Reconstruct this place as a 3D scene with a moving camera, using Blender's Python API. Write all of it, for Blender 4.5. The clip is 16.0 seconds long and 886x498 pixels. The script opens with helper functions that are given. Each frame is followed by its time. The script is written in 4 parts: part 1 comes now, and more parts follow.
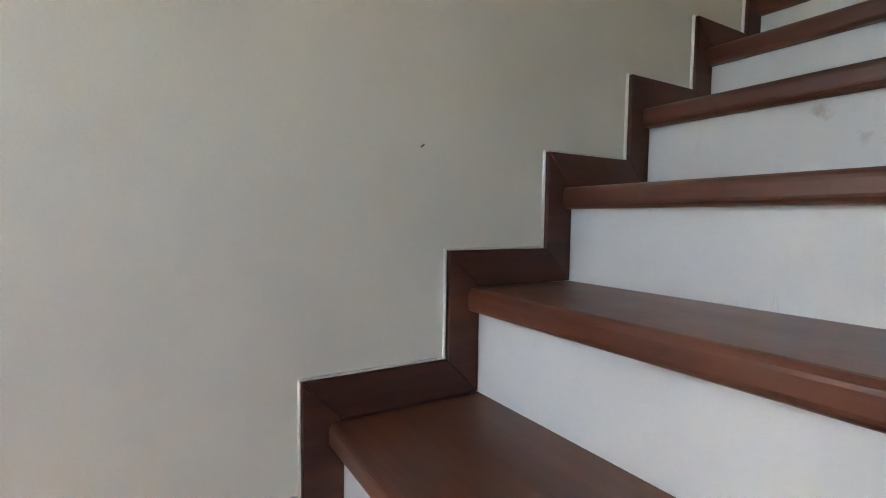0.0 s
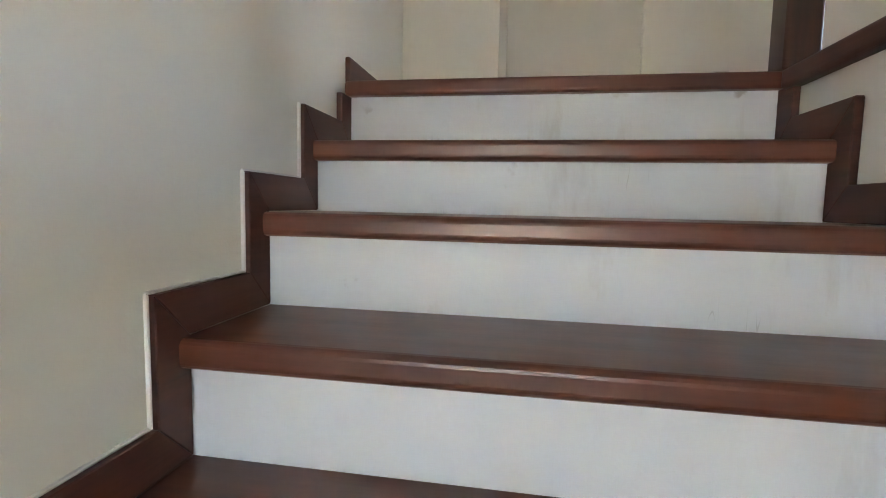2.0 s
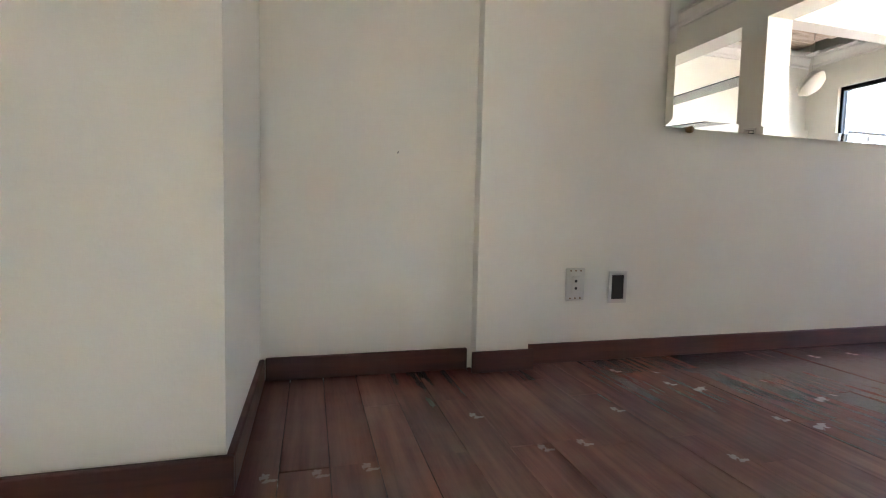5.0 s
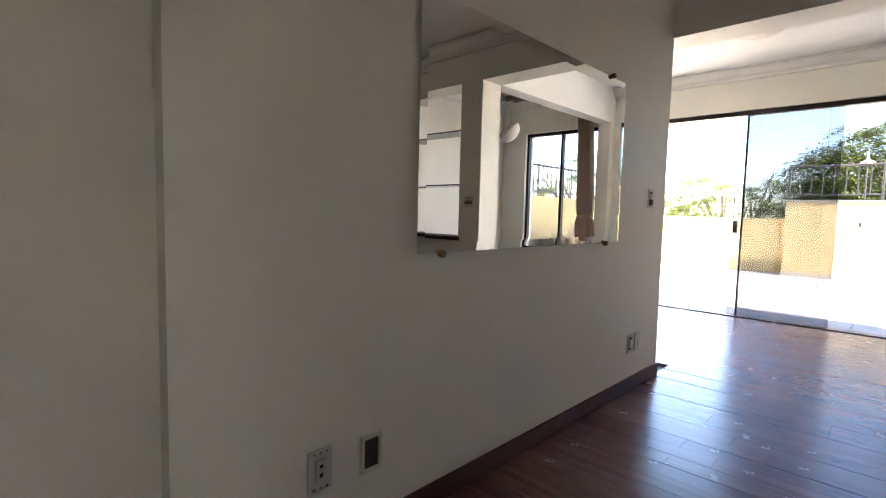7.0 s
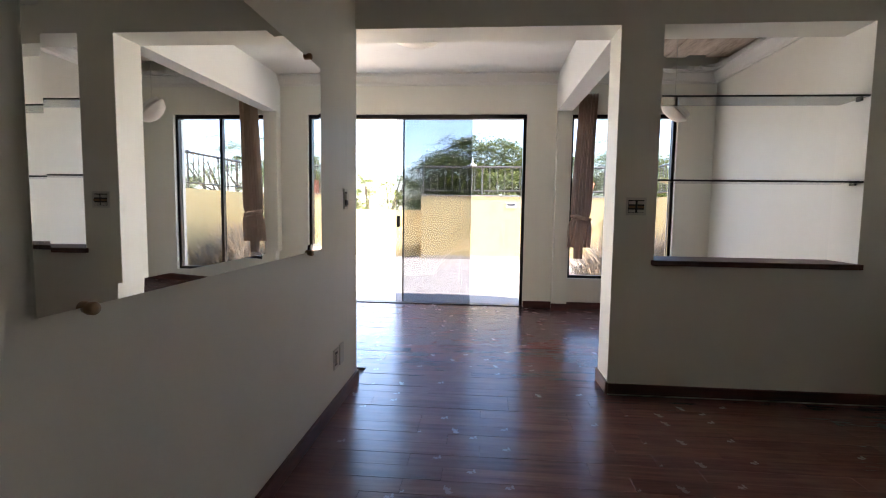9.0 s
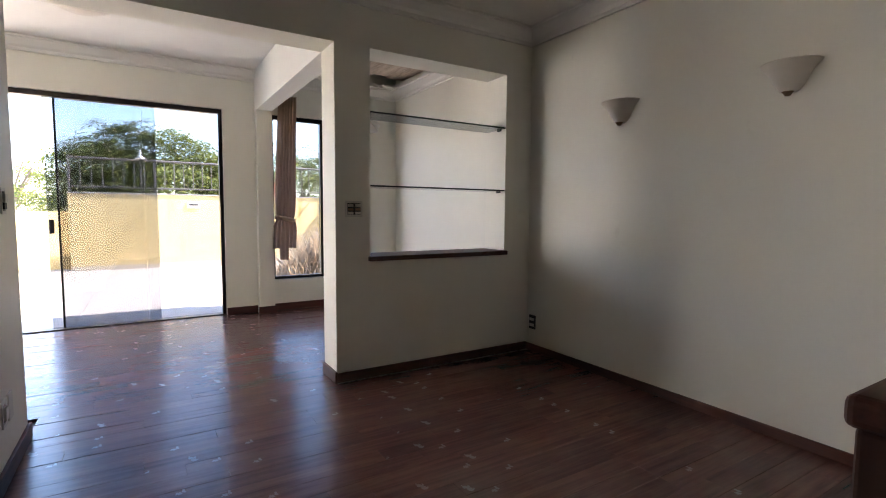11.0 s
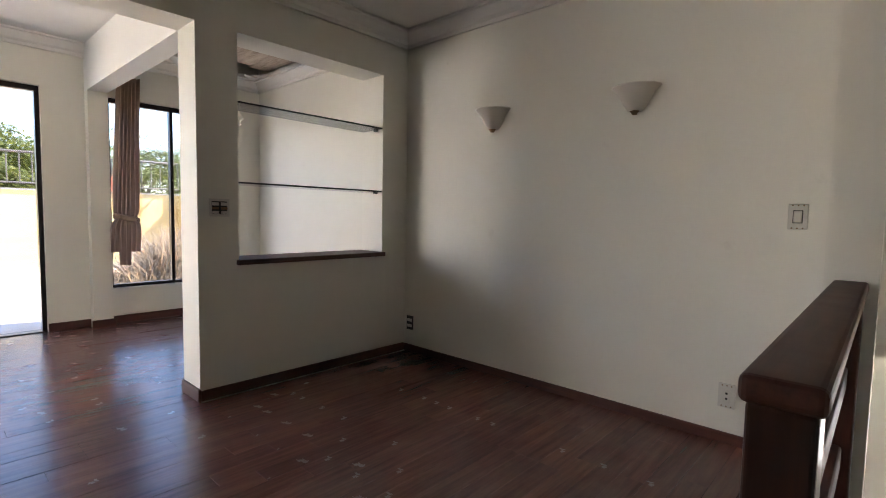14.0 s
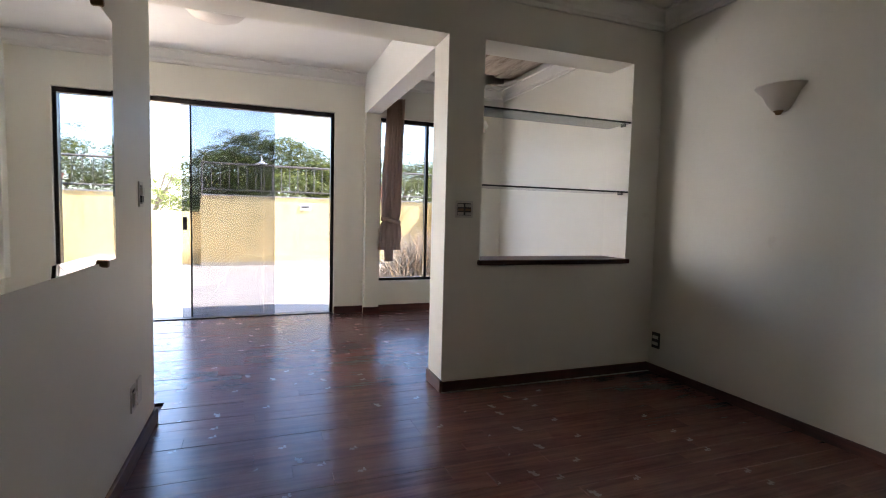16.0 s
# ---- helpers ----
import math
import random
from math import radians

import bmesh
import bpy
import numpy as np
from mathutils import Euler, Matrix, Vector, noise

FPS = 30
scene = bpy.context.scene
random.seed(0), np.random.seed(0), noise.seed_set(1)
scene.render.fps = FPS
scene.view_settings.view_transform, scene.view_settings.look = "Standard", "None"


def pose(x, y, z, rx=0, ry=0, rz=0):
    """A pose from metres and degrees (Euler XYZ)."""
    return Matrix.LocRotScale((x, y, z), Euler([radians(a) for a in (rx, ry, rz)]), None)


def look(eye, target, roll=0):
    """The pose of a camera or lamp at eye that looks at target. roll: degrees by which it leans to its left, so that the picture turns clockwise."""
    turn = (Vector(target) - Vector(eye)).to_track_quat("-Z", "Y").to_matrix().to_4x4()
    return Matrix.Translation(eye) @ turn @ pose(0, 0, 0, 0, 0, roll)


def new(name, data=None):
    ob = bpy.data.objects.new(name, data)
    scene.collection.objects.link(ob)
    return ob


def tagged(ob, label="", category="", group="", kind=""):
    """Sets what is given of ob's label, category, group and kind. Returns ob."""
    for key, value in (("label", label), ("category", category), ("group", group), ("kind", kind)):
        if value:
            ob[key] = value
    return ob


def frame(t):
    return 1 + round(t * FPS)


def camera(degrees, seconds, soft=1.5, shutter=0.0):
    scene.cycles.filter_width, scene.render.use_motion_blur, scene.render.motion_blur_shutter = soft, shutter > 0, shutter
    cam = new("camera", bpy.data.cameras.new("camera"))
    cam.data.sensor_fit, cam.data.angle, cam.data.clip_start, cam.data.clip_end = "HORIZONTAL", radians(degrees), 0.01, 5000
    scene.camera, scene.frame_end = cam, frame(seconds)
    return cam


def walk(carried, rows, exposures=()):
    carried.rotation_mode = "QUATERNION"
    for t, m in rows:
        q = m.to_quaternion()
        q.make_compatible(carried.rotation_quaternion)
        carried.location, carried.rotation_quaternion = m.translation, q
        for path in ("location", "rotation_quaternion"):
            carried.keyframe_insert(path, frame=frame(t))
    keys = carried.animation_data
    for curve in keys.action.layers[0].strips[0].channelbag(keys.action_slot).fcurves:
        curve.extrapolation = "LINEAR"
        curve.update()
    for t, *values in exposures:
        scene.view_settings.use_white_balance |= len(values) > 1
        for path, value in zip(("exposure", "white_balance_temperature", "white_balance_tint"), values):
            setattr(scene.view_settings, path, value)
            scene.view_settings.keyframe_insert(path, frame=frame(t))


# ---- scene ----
cam = camera(84.6, 16.0, soft=1.0)
PATH = [
    (0, (0.844, -2.125, -1.076), (-0.893, -1.078, -1.196), 0.8),
    (0.2, (0.787, -2.068, -1.000), (-0.807, -0.824, -1.120), 0.4),
    (0.5, (0.730, -1.967, -0.894), (-0.643, -0.493, -1.036), 0.1),
    (0.7, (0.687, -1.887, -0.822), (-0.521, -0.279, -0.975), 0.2),
    (1, (0.648, -1.783, -0.708), (-0.350, -0.041, -0.891), 0.3),
    (1.5, (0.581, -1.600, -0.550), (-0.066, 0.288, -0.741), -0.2),
    (2, (0.546, -1.428, -0.359), (0.215, 0.537, -0.537), 1.2),
    (2.2, (0.514, -1.345, -0.283), (0.331, 0.644, -0.444), 1.5),
    (2.5, (0.526, -1.218, -0.203), (0.463, 0.780, -0.352), 0.9),
    (3, (0.493, -1.038, -0.051), (0.624, 0.957, -0.190), 1.0),
    (3.5, (0.499, -0.833, 0.081), (0.697, 1.159, -0.043), 0.3),
    (3.7, (0.488, -0.748, 0.134), (0.708, 1.241, 0.012), 0.4),
    (5.8, (0.669, -0.078, 0.765), (1.544, 1.713, 0.606), 1.3),
    (6, (0.701, -0.036, 0.818), (1.683, 1.700, 0.661), 1.2),
    (6.5, (0.754, 0.056, 0.906), (1.979, 1.629, 0.754), 1.4),
    (7, (0.780, 0.150, 1.001), (2.215, 1.534, 0.850), 1.4),
    (7.5, (0.859, 0.247, 1.021), (2.503, 1.376, 0.871), 1.1),
    (8, (0.960, 0.328, 1.049), (2.758, 1.189, 0.893), 0.9),
    (8.5, (1.044, 0.434, 1.052), (2.968, 0.959, 0.891), 0.9),
    (9, (1.077, 0.525, 1.060), (3.063, 0.689, 0.898), 0.8),
    (9.5, (1.061, 0.625, 1.060), (3.044, 0.418, 0.902), 0.8),
    (10, (1.051, 0.712, 1.073), (2.984, 0.221, 0.917), 0.7),
    (10.2, (1.048, 0.738, 1.074), (2.946, 0.126, 0.919), 0.6),
    (12.3, (1.020, 0.821, 1.088), (2.347, -0.668, 0.937), 0.9),
    (12.5, (1.035, 0.829, 1.088), (2.318, -0.698, 0.937), 1.0),
    (13, (1.050, 0.810, 1.084), (2.283, -0.757, 0.934), 1.0),
    (13.5, (1.104, 0.835, 1.084), (2.323, -0.743, 0.934), 1.1),
    (14, (1.125, 0.848, 1.076), (2.472, -0.624, 0.936), 1.1),
    (14.5, (1.149, 0.879, 1.077), (2.674, -0.408, 0.940), 1.1),
    (15, (1.153, 0.880, 1.077), (2.839, -0.188, 0.942), 1.2),
    (15.5, (1.176, 0.848, 1.066), (2.975, -0.015, 0.933), 1.3),
    (16, (1.259, 0.788, 1.043), (3.129, 0.091, 0.912), 1.4),
]
walk(cam, [(t, look(eye, target, roll)) for t, eye, target, roll in PATH],
     [(0, 4.05, 7250, 13.5), (1.0, 4.65, 7400, 14), (1.5, 4.85, 7300, 14.5), (2.5, 5.1, 6950, 15.5), (3.7, 5.4, 6650, 16), (5.8, 4.85, 6750, 15.5), (7, 3.95, 6800, 16.5), (9, 3.55, 6700, 16.5), (10, 3.55, 6700, 17), (12.5, 3.9, 6850, 17), (14, 3.85, 6850, 17), (16, 3.6, 6650, 17)])

# ---- light ----
world = bpy.data.worlds.new("sky")
scene.world = world
world.use_nodes = True
wn = world.node_tree.nodes
wl = world.node_tree.links
sky = wn.new("ShaderNodeTexSky")
sky.sky_type = "NISHITA"
sky.sun_disc = False
sky.dust_density, sky.ozone_density = 0.3, 2.5
SUN_WAY = Vector((0.147, 0.53, -0.62)).normalized()
sky.sun_elevation = math.asin(-SUN_WAY.z)
sky.sun_rotation = math.atan2(-SUN_WAY.x, -SUN_WAY.y)
wn["Background"].inputs["Strength"].default_value = 0.15
wl.new(sky.outputs["Color"], wn["Background"].inputs["Color"])
sun = new("sun", bpy.data.lights.new("sun", "SUN"))
sun.data.energy, sun.data.angle, sun.data.color = 4.5, radians(0.5), (1.0, 0.95, 0.88)
sun.matrix_world = look((0, 0, 12), Vector((0, 0, 12)) + SUN_WAY)


# ---- materials ----
def material(name, base, rough=0.6, metal=0.0, spec=0.5):
    m = bpy.data.materials.new(name)
    m.use_nodes = True
    b = m.node_tree.nodes["Principled BSDF"]
    b.inputs["Base Color"].default_value = (*base, 1)
    b.inputs["Roughness"].default_value = rough
    b.inputs["Metallic"].default_value = metal
    b.inputs["Specular IOR Level"].default_value = spec
    return m


def node(m, kind, **values):
    n = m.node_tree.nodes.new(kind)
    for key, value in values.items():
        n.inputs[key].default_value = value
    return n


def join(m, a, b):
    m.node_tree.links.new(a, b)


def principled(m):
    return m.node_tree.nodes["Principled BSDF"]


def coords(m, scale=(1, 1, 1), kind="Object"):
    tc = m.node_tree.nodes.new("ShaderNodeTexCoord")
    mp = m.node_tree.nodes.new("ShaderNodeMapping")
    mp.inputs["Scale"].default_value = scale
    join(m, tc.outputs[kind], mp.inputs["Vector"])
    return mp.outputs["Vector"]


def ramp(m, source, stops):
    r = m.node_tree.nodes.new("ShaderNodeValToRGB")
    el = r.color_ramp.elements
    while len(el) < len(stops):
        el.new(0.5)
    for e, (at, c) in zip(el, stops):
        e.position = at
        e.color = (*c, 1) if len(c) == 3 else c
    join(m, source, r.inputs["Fac"])
    return r.outputs["Color"]


def mixed(m, fac, a, b, mode="MIX"):
    n = m.node_tree.nodes.new("ShaderNodeMix")
    n.data_type, n.blend_type = "RGBA", mode
    for socket, v in ((n.inputs[0], fac), (n.inputs[6], a), (n.inputs[7], b)):
        if isinstance(v, (int, float)):
            socket.default_value = v
        elif isinstance(v, tuple):
            socket.default_value = (*v, 1)
        else:
            join(m, v, socket)
    return n.outputs[2]


def bump(m, height, strength=0.1, distance=0.01):
    b = node(m, "ShaderNodeBump", Strength=strength, Distance=distance)
    join(m, height, b.inputs["Height"])
    join(m, b.outputs["Normal"], principled(m).inputs["Normal"])


def noise_of(m, vec, scale, detail=4.0, rough=0.55):
    n = node(m, "ShaderNodeTexNoise", Scale=scale, Detail=detail, Roughness=rough)
    join(m, vec, n.inputs["Vector"])
    return n.outputs["Fac"]


def paint(name, base, stain, rough=0.55, amount=0.35, grain=0.12):
    """Rolled wall paint: orange-peel relief, broad unevenness and small scuffs."""
    m = material(name, base, rough, spec=0.35)
    v = coords(m)
    broad = ramp(m, noise_of(m, v, 1.3, 5.0), [(0.35, (0, 0, 0)), (0.75, (1, 1, 1))])
    c = mixed(m, broad, base, tuple(x * 0.93 for x in base))
    scuff = ramp(m, noise_of(m, v, 7.0, 7.0, 0.65), [(0.66, (0, 0, 0)), (0.78, (amount,) * 3)])
    c = mixed(m, scuff, c, stain)
    join(m, c, principled(m).inputs["Base Color"])
    bump(m, noise_of(m, v, 160.0, 3.0), grain, 0.004)
    return m


def scuffed(name, base):
    """White gloss paint with grey kicks, thin scratches and dust along it."""
    m = paint(name, base, (0.30, 0.27, 0.23), 0.42, 0.5)
    c = principled(m).inputs["Base Color"].links[0].from_socket
    w = coords(m)
    spot = node(m, "ShaderNodeTexVoronoi", Scale=7.0, Randomness=1.0)
    join(m, w, spot.inputs["Vector"])
    edge = mixed(m, 0.35, spot.outputs["Distance"], noise_of(m, w, 40.0, 4.0))
    dots = ramp(m, edge, [(0.19, (0.6, 0.6, 0.6)), (0.27, (0, 0, 0))])
    gate = ramp(m, noise_of(m, w, 5.0, 3.0), [(0.50, (0, 0, 0)), (0.60, (1, 1, 1))])
    c = mixed(m, mixed(m, 1.0, dots, gate, "MULTIPLY"), c, (0.30, 0.26, 0.22))
    smear = ramp(m, noise_of(m, coords(m, (9.0, 1.0, 2.2)), 1.0, 6.0, 0.6), [(0.60, (0, 0, 0)), (0.74, (0.4, 0.4, 0.4))])
    c = mixed(m, smear, c, (0.42, 0.39, 0.34))
    warp = noise_of(m, w, 3.0, 4.0)
    thin = ramp(m, noise_of(m, coords(m, (26.0, 1.0, 3.0)), 1.0, 2.0, 0.4), [(0.497, (0, 0, 0)), (0.503, (1, 1, 1)), (0.510, (0, 0, 0))])
    few = ramp(m, warp, [(0.60, (0, 0, 0)), (0.66, (0.6, 0.6, 0.6))])
    c = mixed(m, mixed(m, 1.0, thin, few, "MULTIPLY"), c, (0.16, 0.14, 0.13))
    join(m, c, principled(m).inputs["Base Color"])
    return m


def wood(name, dark, light, rough, along="y", per_piece=False, worn=0.3, coat=0.0):
    """Stained timber with grain along one axis, blotches and worn polish."""
    m = material(name, light, rough)
    scale = {"x": (1.5, 22, 22), "y": (22, 1.5, 22), "z": (22, 22, 1.5)}[along]
    v = coords(m, scale)
    if per_piece:
        info = m.node_tree.nodes.new("ShaderNodeObjectInfo")
        island = m.node_tree.nodes.new("ShaderNodeNewGeometry")
        both = m.node_tree.nodes.new("ShaderNodeMath")
        both.operation = "ADD"
        join(m, info.outputs["Random"], both.inputs[0])
        join(m, island.outputs["Random Per Island"], both.inputs[1])
        mix_up = m.node_tree.nodes.new("ShaderNodeMath")
        mix_up.operation = "FRACT"
        join(m, both.outputs[0], mix_up.inputs[0])
        chance = mix_up.outputs[0]
        add = m.node_tree.nodes.new("ShaderNodeVectorMath")
        add.operation = "MULTIPLY_ADD"
        join(m, chance, add.inputs[0])
        add.inputs[1].default_value = (37.0, 19.0, 53.0)
        join(m, v, add.inputs[2])
        v = add.outputs[0]
    g = noise_of(m, v, 1.6, 8.0, 0.62)
    c = ramp(m, g, [(0.25, dark), (0.75, light)])
    w = coords(m)
    blot = ramp(m, noise_of(m, w, 2.2, 5.0), [(0.3, (0.82, 0.82, 0.82)), (0.7, (1.08, 1.08, 1.08))])
    c = mixed(m, 1.0, c, blot, "MULTIPLY")
    if per_piece:
        tone = ramp(m, chance, [(0.0, (0.84, 0.83, 0.84)), (0.55, (0.98, 0.97, 0.96)), (1.0, (1.16, 1.11, 1.07))])
        c = mixed(m, 1.0, c, tone, "MULTIPLY")
    join(m, c, principled(m).inputs["Base Color"])
    r = ramp(m, noise_of(m, w, 9.0, 5.0, 0.55), [(0.2, (max(rough - worn / 2, 0.05),) * 3), (0.85, (rough + worn / 2,) * 3)])
    join(m, r, principled(m).inputs["Roughness"])
    principled(m).inputs["Coat Weight"].default_value = coat
    principled(m).inputs["Coat Roughness"].default_value = 0.12
    bump(m, g, 0.12, 0.003)
    return m


WALL = paint("cream wall paint", (0.80, 0.778, 0.69), (0.45, 0.40, 0.31), 0.5, 0.22)
WHITE = paint("white reveal paint", (0.80, 0.79, 0.75), (0.5, 0.46, 0.38), 0.5, 0.2)
CEIL = paint("white ceiling paint", (0.82, 0.80, 0.75), (0.55, 0.5, 0.42), 0.7, 0.2)
RISER = scuffed("scuffed white riser paint", (0.70, 0.735, 0.75))
YELLOW = paint("yellow terrace render", (0.74, 0.56, 0.26), (0.36, 0.24, 0.10), 0.85, 0.5, 0.4)
TERRACE = paint("pale terrace tile", (0.56, 0.50, 0.42), (0.34, 0.27, 0.2), 0.6, 0.5, 0.3)


def rusty(m):
    """Brown water runs down the render."""
    c = principled(m).inputs["Base Color"].links[0].from_socket
    runs = ramp(m, noise_of(m, coords(m, (1.0, 4.5, 0.45)), 1.4, 6.0, 0.6), [(0.52, (0, 0, 0)), (0.66, (0.8, 0.8, 0.8))])
    patch = ramp(m, noise_of(m, coords(m), 0.8, 3.0), [(0.42, (0, 0, 0)), (0.60, (1, 1, 1))])
    c = mixed(m, mixed(m, 1.0, runs, patch, "MULTIPLY"), c, (0.50, 0.27, 0.06))
    join(m, c, principled(m).inputs["Base Color"])


rusty(YELLOW)
CONCRETE = paint("grey concrete", (0.32, 0.31, 0.29), (0.15, 0.14, 0.13), 0.9, 0.5, 0.4)
PLANK = wood("worn parquet", (0.085, 0.033, 0.026), (0.215, 0.087, 0.067), 0.25, "y", True, 0.14)
TREAD = wood("varnished stair wood", (0.070, 0.020, 0.011), (0.165, 0.050, 0.027), 0.34, "x", True, 0.12)


def spotted(m, base):
    """Small dark chips and pale dust on a walked-on surface."""
    c = principled(m).inputs["Base Color"].links[0].from_socket
    w = coords(m)
    spot = node(m, "ShaderNodeTexVoronoi", Scale=9.0)
    join(m, w, spot.inputs["Vector"])
    chips = ramp(m, spot.outputs["Distance"], [(0.025, (0.8, 0.8, 0.8)), (0.06, (0, 0, 0))])
    gate = ramp(m, noise_of(m, w, 7.0, 3.0), [(0.5, (0, 0, 0)), (0.58, (1, 1, 1))])
    c = mixed(m, mixed(m, 1.0, chips, gate, "MULTIPLY"), c, tuple(x * 0.25 for x in base))
    dust = ramp(m, noise_of(m, w, 3.5, 8.0, 0.7), [(0.45, (0, 0, 0)), (0.8, (0.2, 0.2, 0.2))])
    c = mixed(m, dust, c, (0.24, 0.15, 0.115))
    join(m, c, principled(m).inputs["Base Color"])


spotted(TREAD, (0.2, 0.075, 0.04))


def dusty(m):
    """Pale worn patches that run on from plank to plank."""
    c = principled(m).inputs["Base Color"].links[0].from_socket
    place = m.node_tree.nodes.new("ShaderNodeNewGeometry").outputs["Position"]
    dust = ramp(m, noise_of(m, place, 2.6, 8.0, 0.7), [(0.42, (0, 0, 0)), (0.8, (0.3, 0.3, 0.3))])
    join(m, mixed(m, dust, c, (0.24, 0.16, 0.13)), principled(m).inputs["Base Color"])


dusty(PLANK)

principled(PLANK).inputs["Specular IOR Level"].default_value = 0.46
TRIM = wood("dark skirting wood", (0.040, 0.011, 0.007), (0.120, 0.033, 0.018), 0.52, "x", True, 0.1)
TRIM_Y = wood("dark skirting wood lengthwise", (0.040, 0.011, 0.007), (0.120, 0.033, 0.018), 0.52, "y", True, 0.1)
NEWEL = wood("dark newel wood", (0.036, 0.010, 0.006), (0.100, 0.028, 0.015), 0.33, "z", True, 0.08, 0.12)
METAL = material("dark bronze aluminium", (0.016, 0.013, 0.012), 0.35, 0.6)
IRON = material("painted iron railing", (0.10, 0.085, 0.07), 0.5, 0.3)
PLASTIC = material("aged white plastic", (0.62, 0.60, 0.54), 0.35)
BLACK = material("black plastic", (0.015, 0.014, 0.013), 0.45)
BRASS = material("tarnished brass", (0.25, 0.16, 0.09), 0.35, 0.9)
# near black: the shade of the roof void is put into the colour
VOID_SHADE = material("near-black shade of the roof void", (0.012, 0.009, 0.007), 0.95, spec=0.1)
MIRROR = material("mirror silver", (0.90, 0.91, 0.89), 0.012, 1.0)
OPAL = paint("opal lamp glass", (0.66, 0.61, 0.54), (0.5, 0.42, 0.3), 0.3, 0.3, 0.02)


def glass(name, tint, rough=0.0):
    m = material(name, tint, rough)
    b = principled(m)
    b.inputs["Transmission Weight"].default_value = 1.0
    b.inputs["IOR"].default_value = 1.45
    return m


def pane_glass(name, tint):
    """Thin tinted sheet glass: what passes is tinted, and the gloss follows the angle."""
    m = bpy.data.materials.new(name)
    m.use_nodes = True
    out = m.node_tree.nodes["Material Output"]
    clear = node(m, "ShaderNodeBsdfTransparent", Color=(*tint, 1))
    gloss = node(m, "ShaderNodeBsdfGlossy", Roughness=0.02)
    facing = node(m, "ShaderNodeLayerWeight", Blend=0.25)
    mix = m.node_tree.nodes.new("ShaderNodeMixShader")
    join(m, ramp(m, facing.outputs["Facing"], [(0.0, (0.022,) * 3), (0.55, (0.04,) * 3), (1.0, (0.5,) * 3)]), mix.inputs[0])
    join(m, clear.outputs[0], mix.inputs[1])
    join(m, gloss.outputs[0], mix.inputs[2])
    join(m, mix.outputs[0], out.inputs["Surface"])
    m.node_tree.nodes.remove(m.node_tree.nodes["Principled BSDF"])
    return m


PANE = pane_glass("grey tinted glass", (0.60, 0.612, 0.638))
SHELF_GLASS = glass("green shelf glass", (0.30, 0.32, 0.31))
principled(SHELF_GLASS).inputs["Transmission Weight"].default_value = 0.55


def cloth(name, base):
    m = material(name, base, 0.9)
    v = coords(m, (180, 180, 180))
    bump(m, noise_of(m, v, 1.0, 2.0), 0.3, 0.003)
    w = coords(m)
    c = mixed(m, noise_of(m, w, 4.0), tuple(x * 0.7 for x in base), base)
    join(m, c, principled(m).inputs["Base Color"])
    principled(m).inputs["Sheen Weight"].default_value = 0.2
    thin = m.node_tree.nodes.new("ShaderNodeBsdfTranslucent")
    join(m, c, thin.inputs["Color"])
    both = node(m, "ShaderNodeMixShader", Fac=0.3)
    join(m, principled(m).outputs[0], both.inputs[1])
    join(m, thin.outputs[0], both.inputs[2])
    join(m, both.outputs[0], m.node_tree.nodes["Material Output"].inputs["Surface"])
    return m


CURTAIN = cloth("brown curtain cloth", (0.64, 0.48, 0.38))


def leaf(name, base):
    m = material(name, base, 0.6)
    geo = m.node_tree.nodes.new("ShaderNodeNewGeometry")
    c = ramp(m, geo.outputs["Random Per Island"], [(0.0, tuple(x * 0.5 for x in base)), (0.6, base), (1.0, (base[0] * 2.0, base[1] * 1.6, base[2] * 1.2))])
    join(m, c, principled(m).inputs["Base Color"])
    thin = m.node_tree.nodes.new("ShaderNodeBsdfTranslucent")
    join(m, c, thin.inputs["Color"])
    both = node(m, "ShaderNodeMixShader", Fac=0.4)
    join(m, principled(m).outputs[0], both.inputs[1])
    join(m, thin.outputs[0], both.inputs[2])
    join(m, both.outputs[0], m.node_tree.nodes["Material Output"].inputs["Surface"])
    return m


LEAF = leaf("tree leaves", (0.09, 0.115, 0.018))
DRY = leaf("dry grass", (0.36, 0.31, 0.24))
BARK = paint("bark", (0.16, 0.12, 0.09), (0.06, 0.05, 0.04), 0.9, 0.6, 0.8)


def broken_wood(name):
    m = material(name, (0.2, 0.14, 0.1), 0.9)
    v = coords(m, (2, 9, 2))
    c = ramp(m, noise_of(m, v, 1.2, 7.0, 0.65), [(0.3, (0.24, 0.18, 0.13)), (0.5, (0.58, 0.48, 0.38)), (0.75, (0.78, 0.70, 0.60))])
    join(m, c, principled(m).inputs["Base Color"])
    bump(m, noise_of(m, v, 3.0, 5.0), 0.5, 0.02)
    return m


BROKEN = broken_wood("bare roof boards")


# ---- building blocks ----
def mesh_of(name, bm, mat, smooth=False):
    bmesh.ops.recalc_face_normals(bm, faces=bm.faces)
    me = bpy.data.meshes.new(name)
    bm.to_mesh(me)
    bm.free()
    me.materials.append(mat)
    if smooth:
        for p in me.polygons:
            p.use_smooth = True
    return me


def part(name, bm, mat, parent=None, label="", smooth=False, at=None):
    ob = new(name, mesh_of(name, bm, mat, smooth))
    if at is not None:
        ob.matrix_basis = at
    if parent is not None:
        ob.parent = parent
    if label:
        ob["label"] = label
    return ob


def thing(name, label, category, at=(0, 0, 0), group="", kind="", turn=0):
    ob = new(name)
    ob.empty_display_size = 0.1
    ob.matrix_basis = pose(*at, 0, 0, turn)
    return tagged(ob, label, category, group, kind)


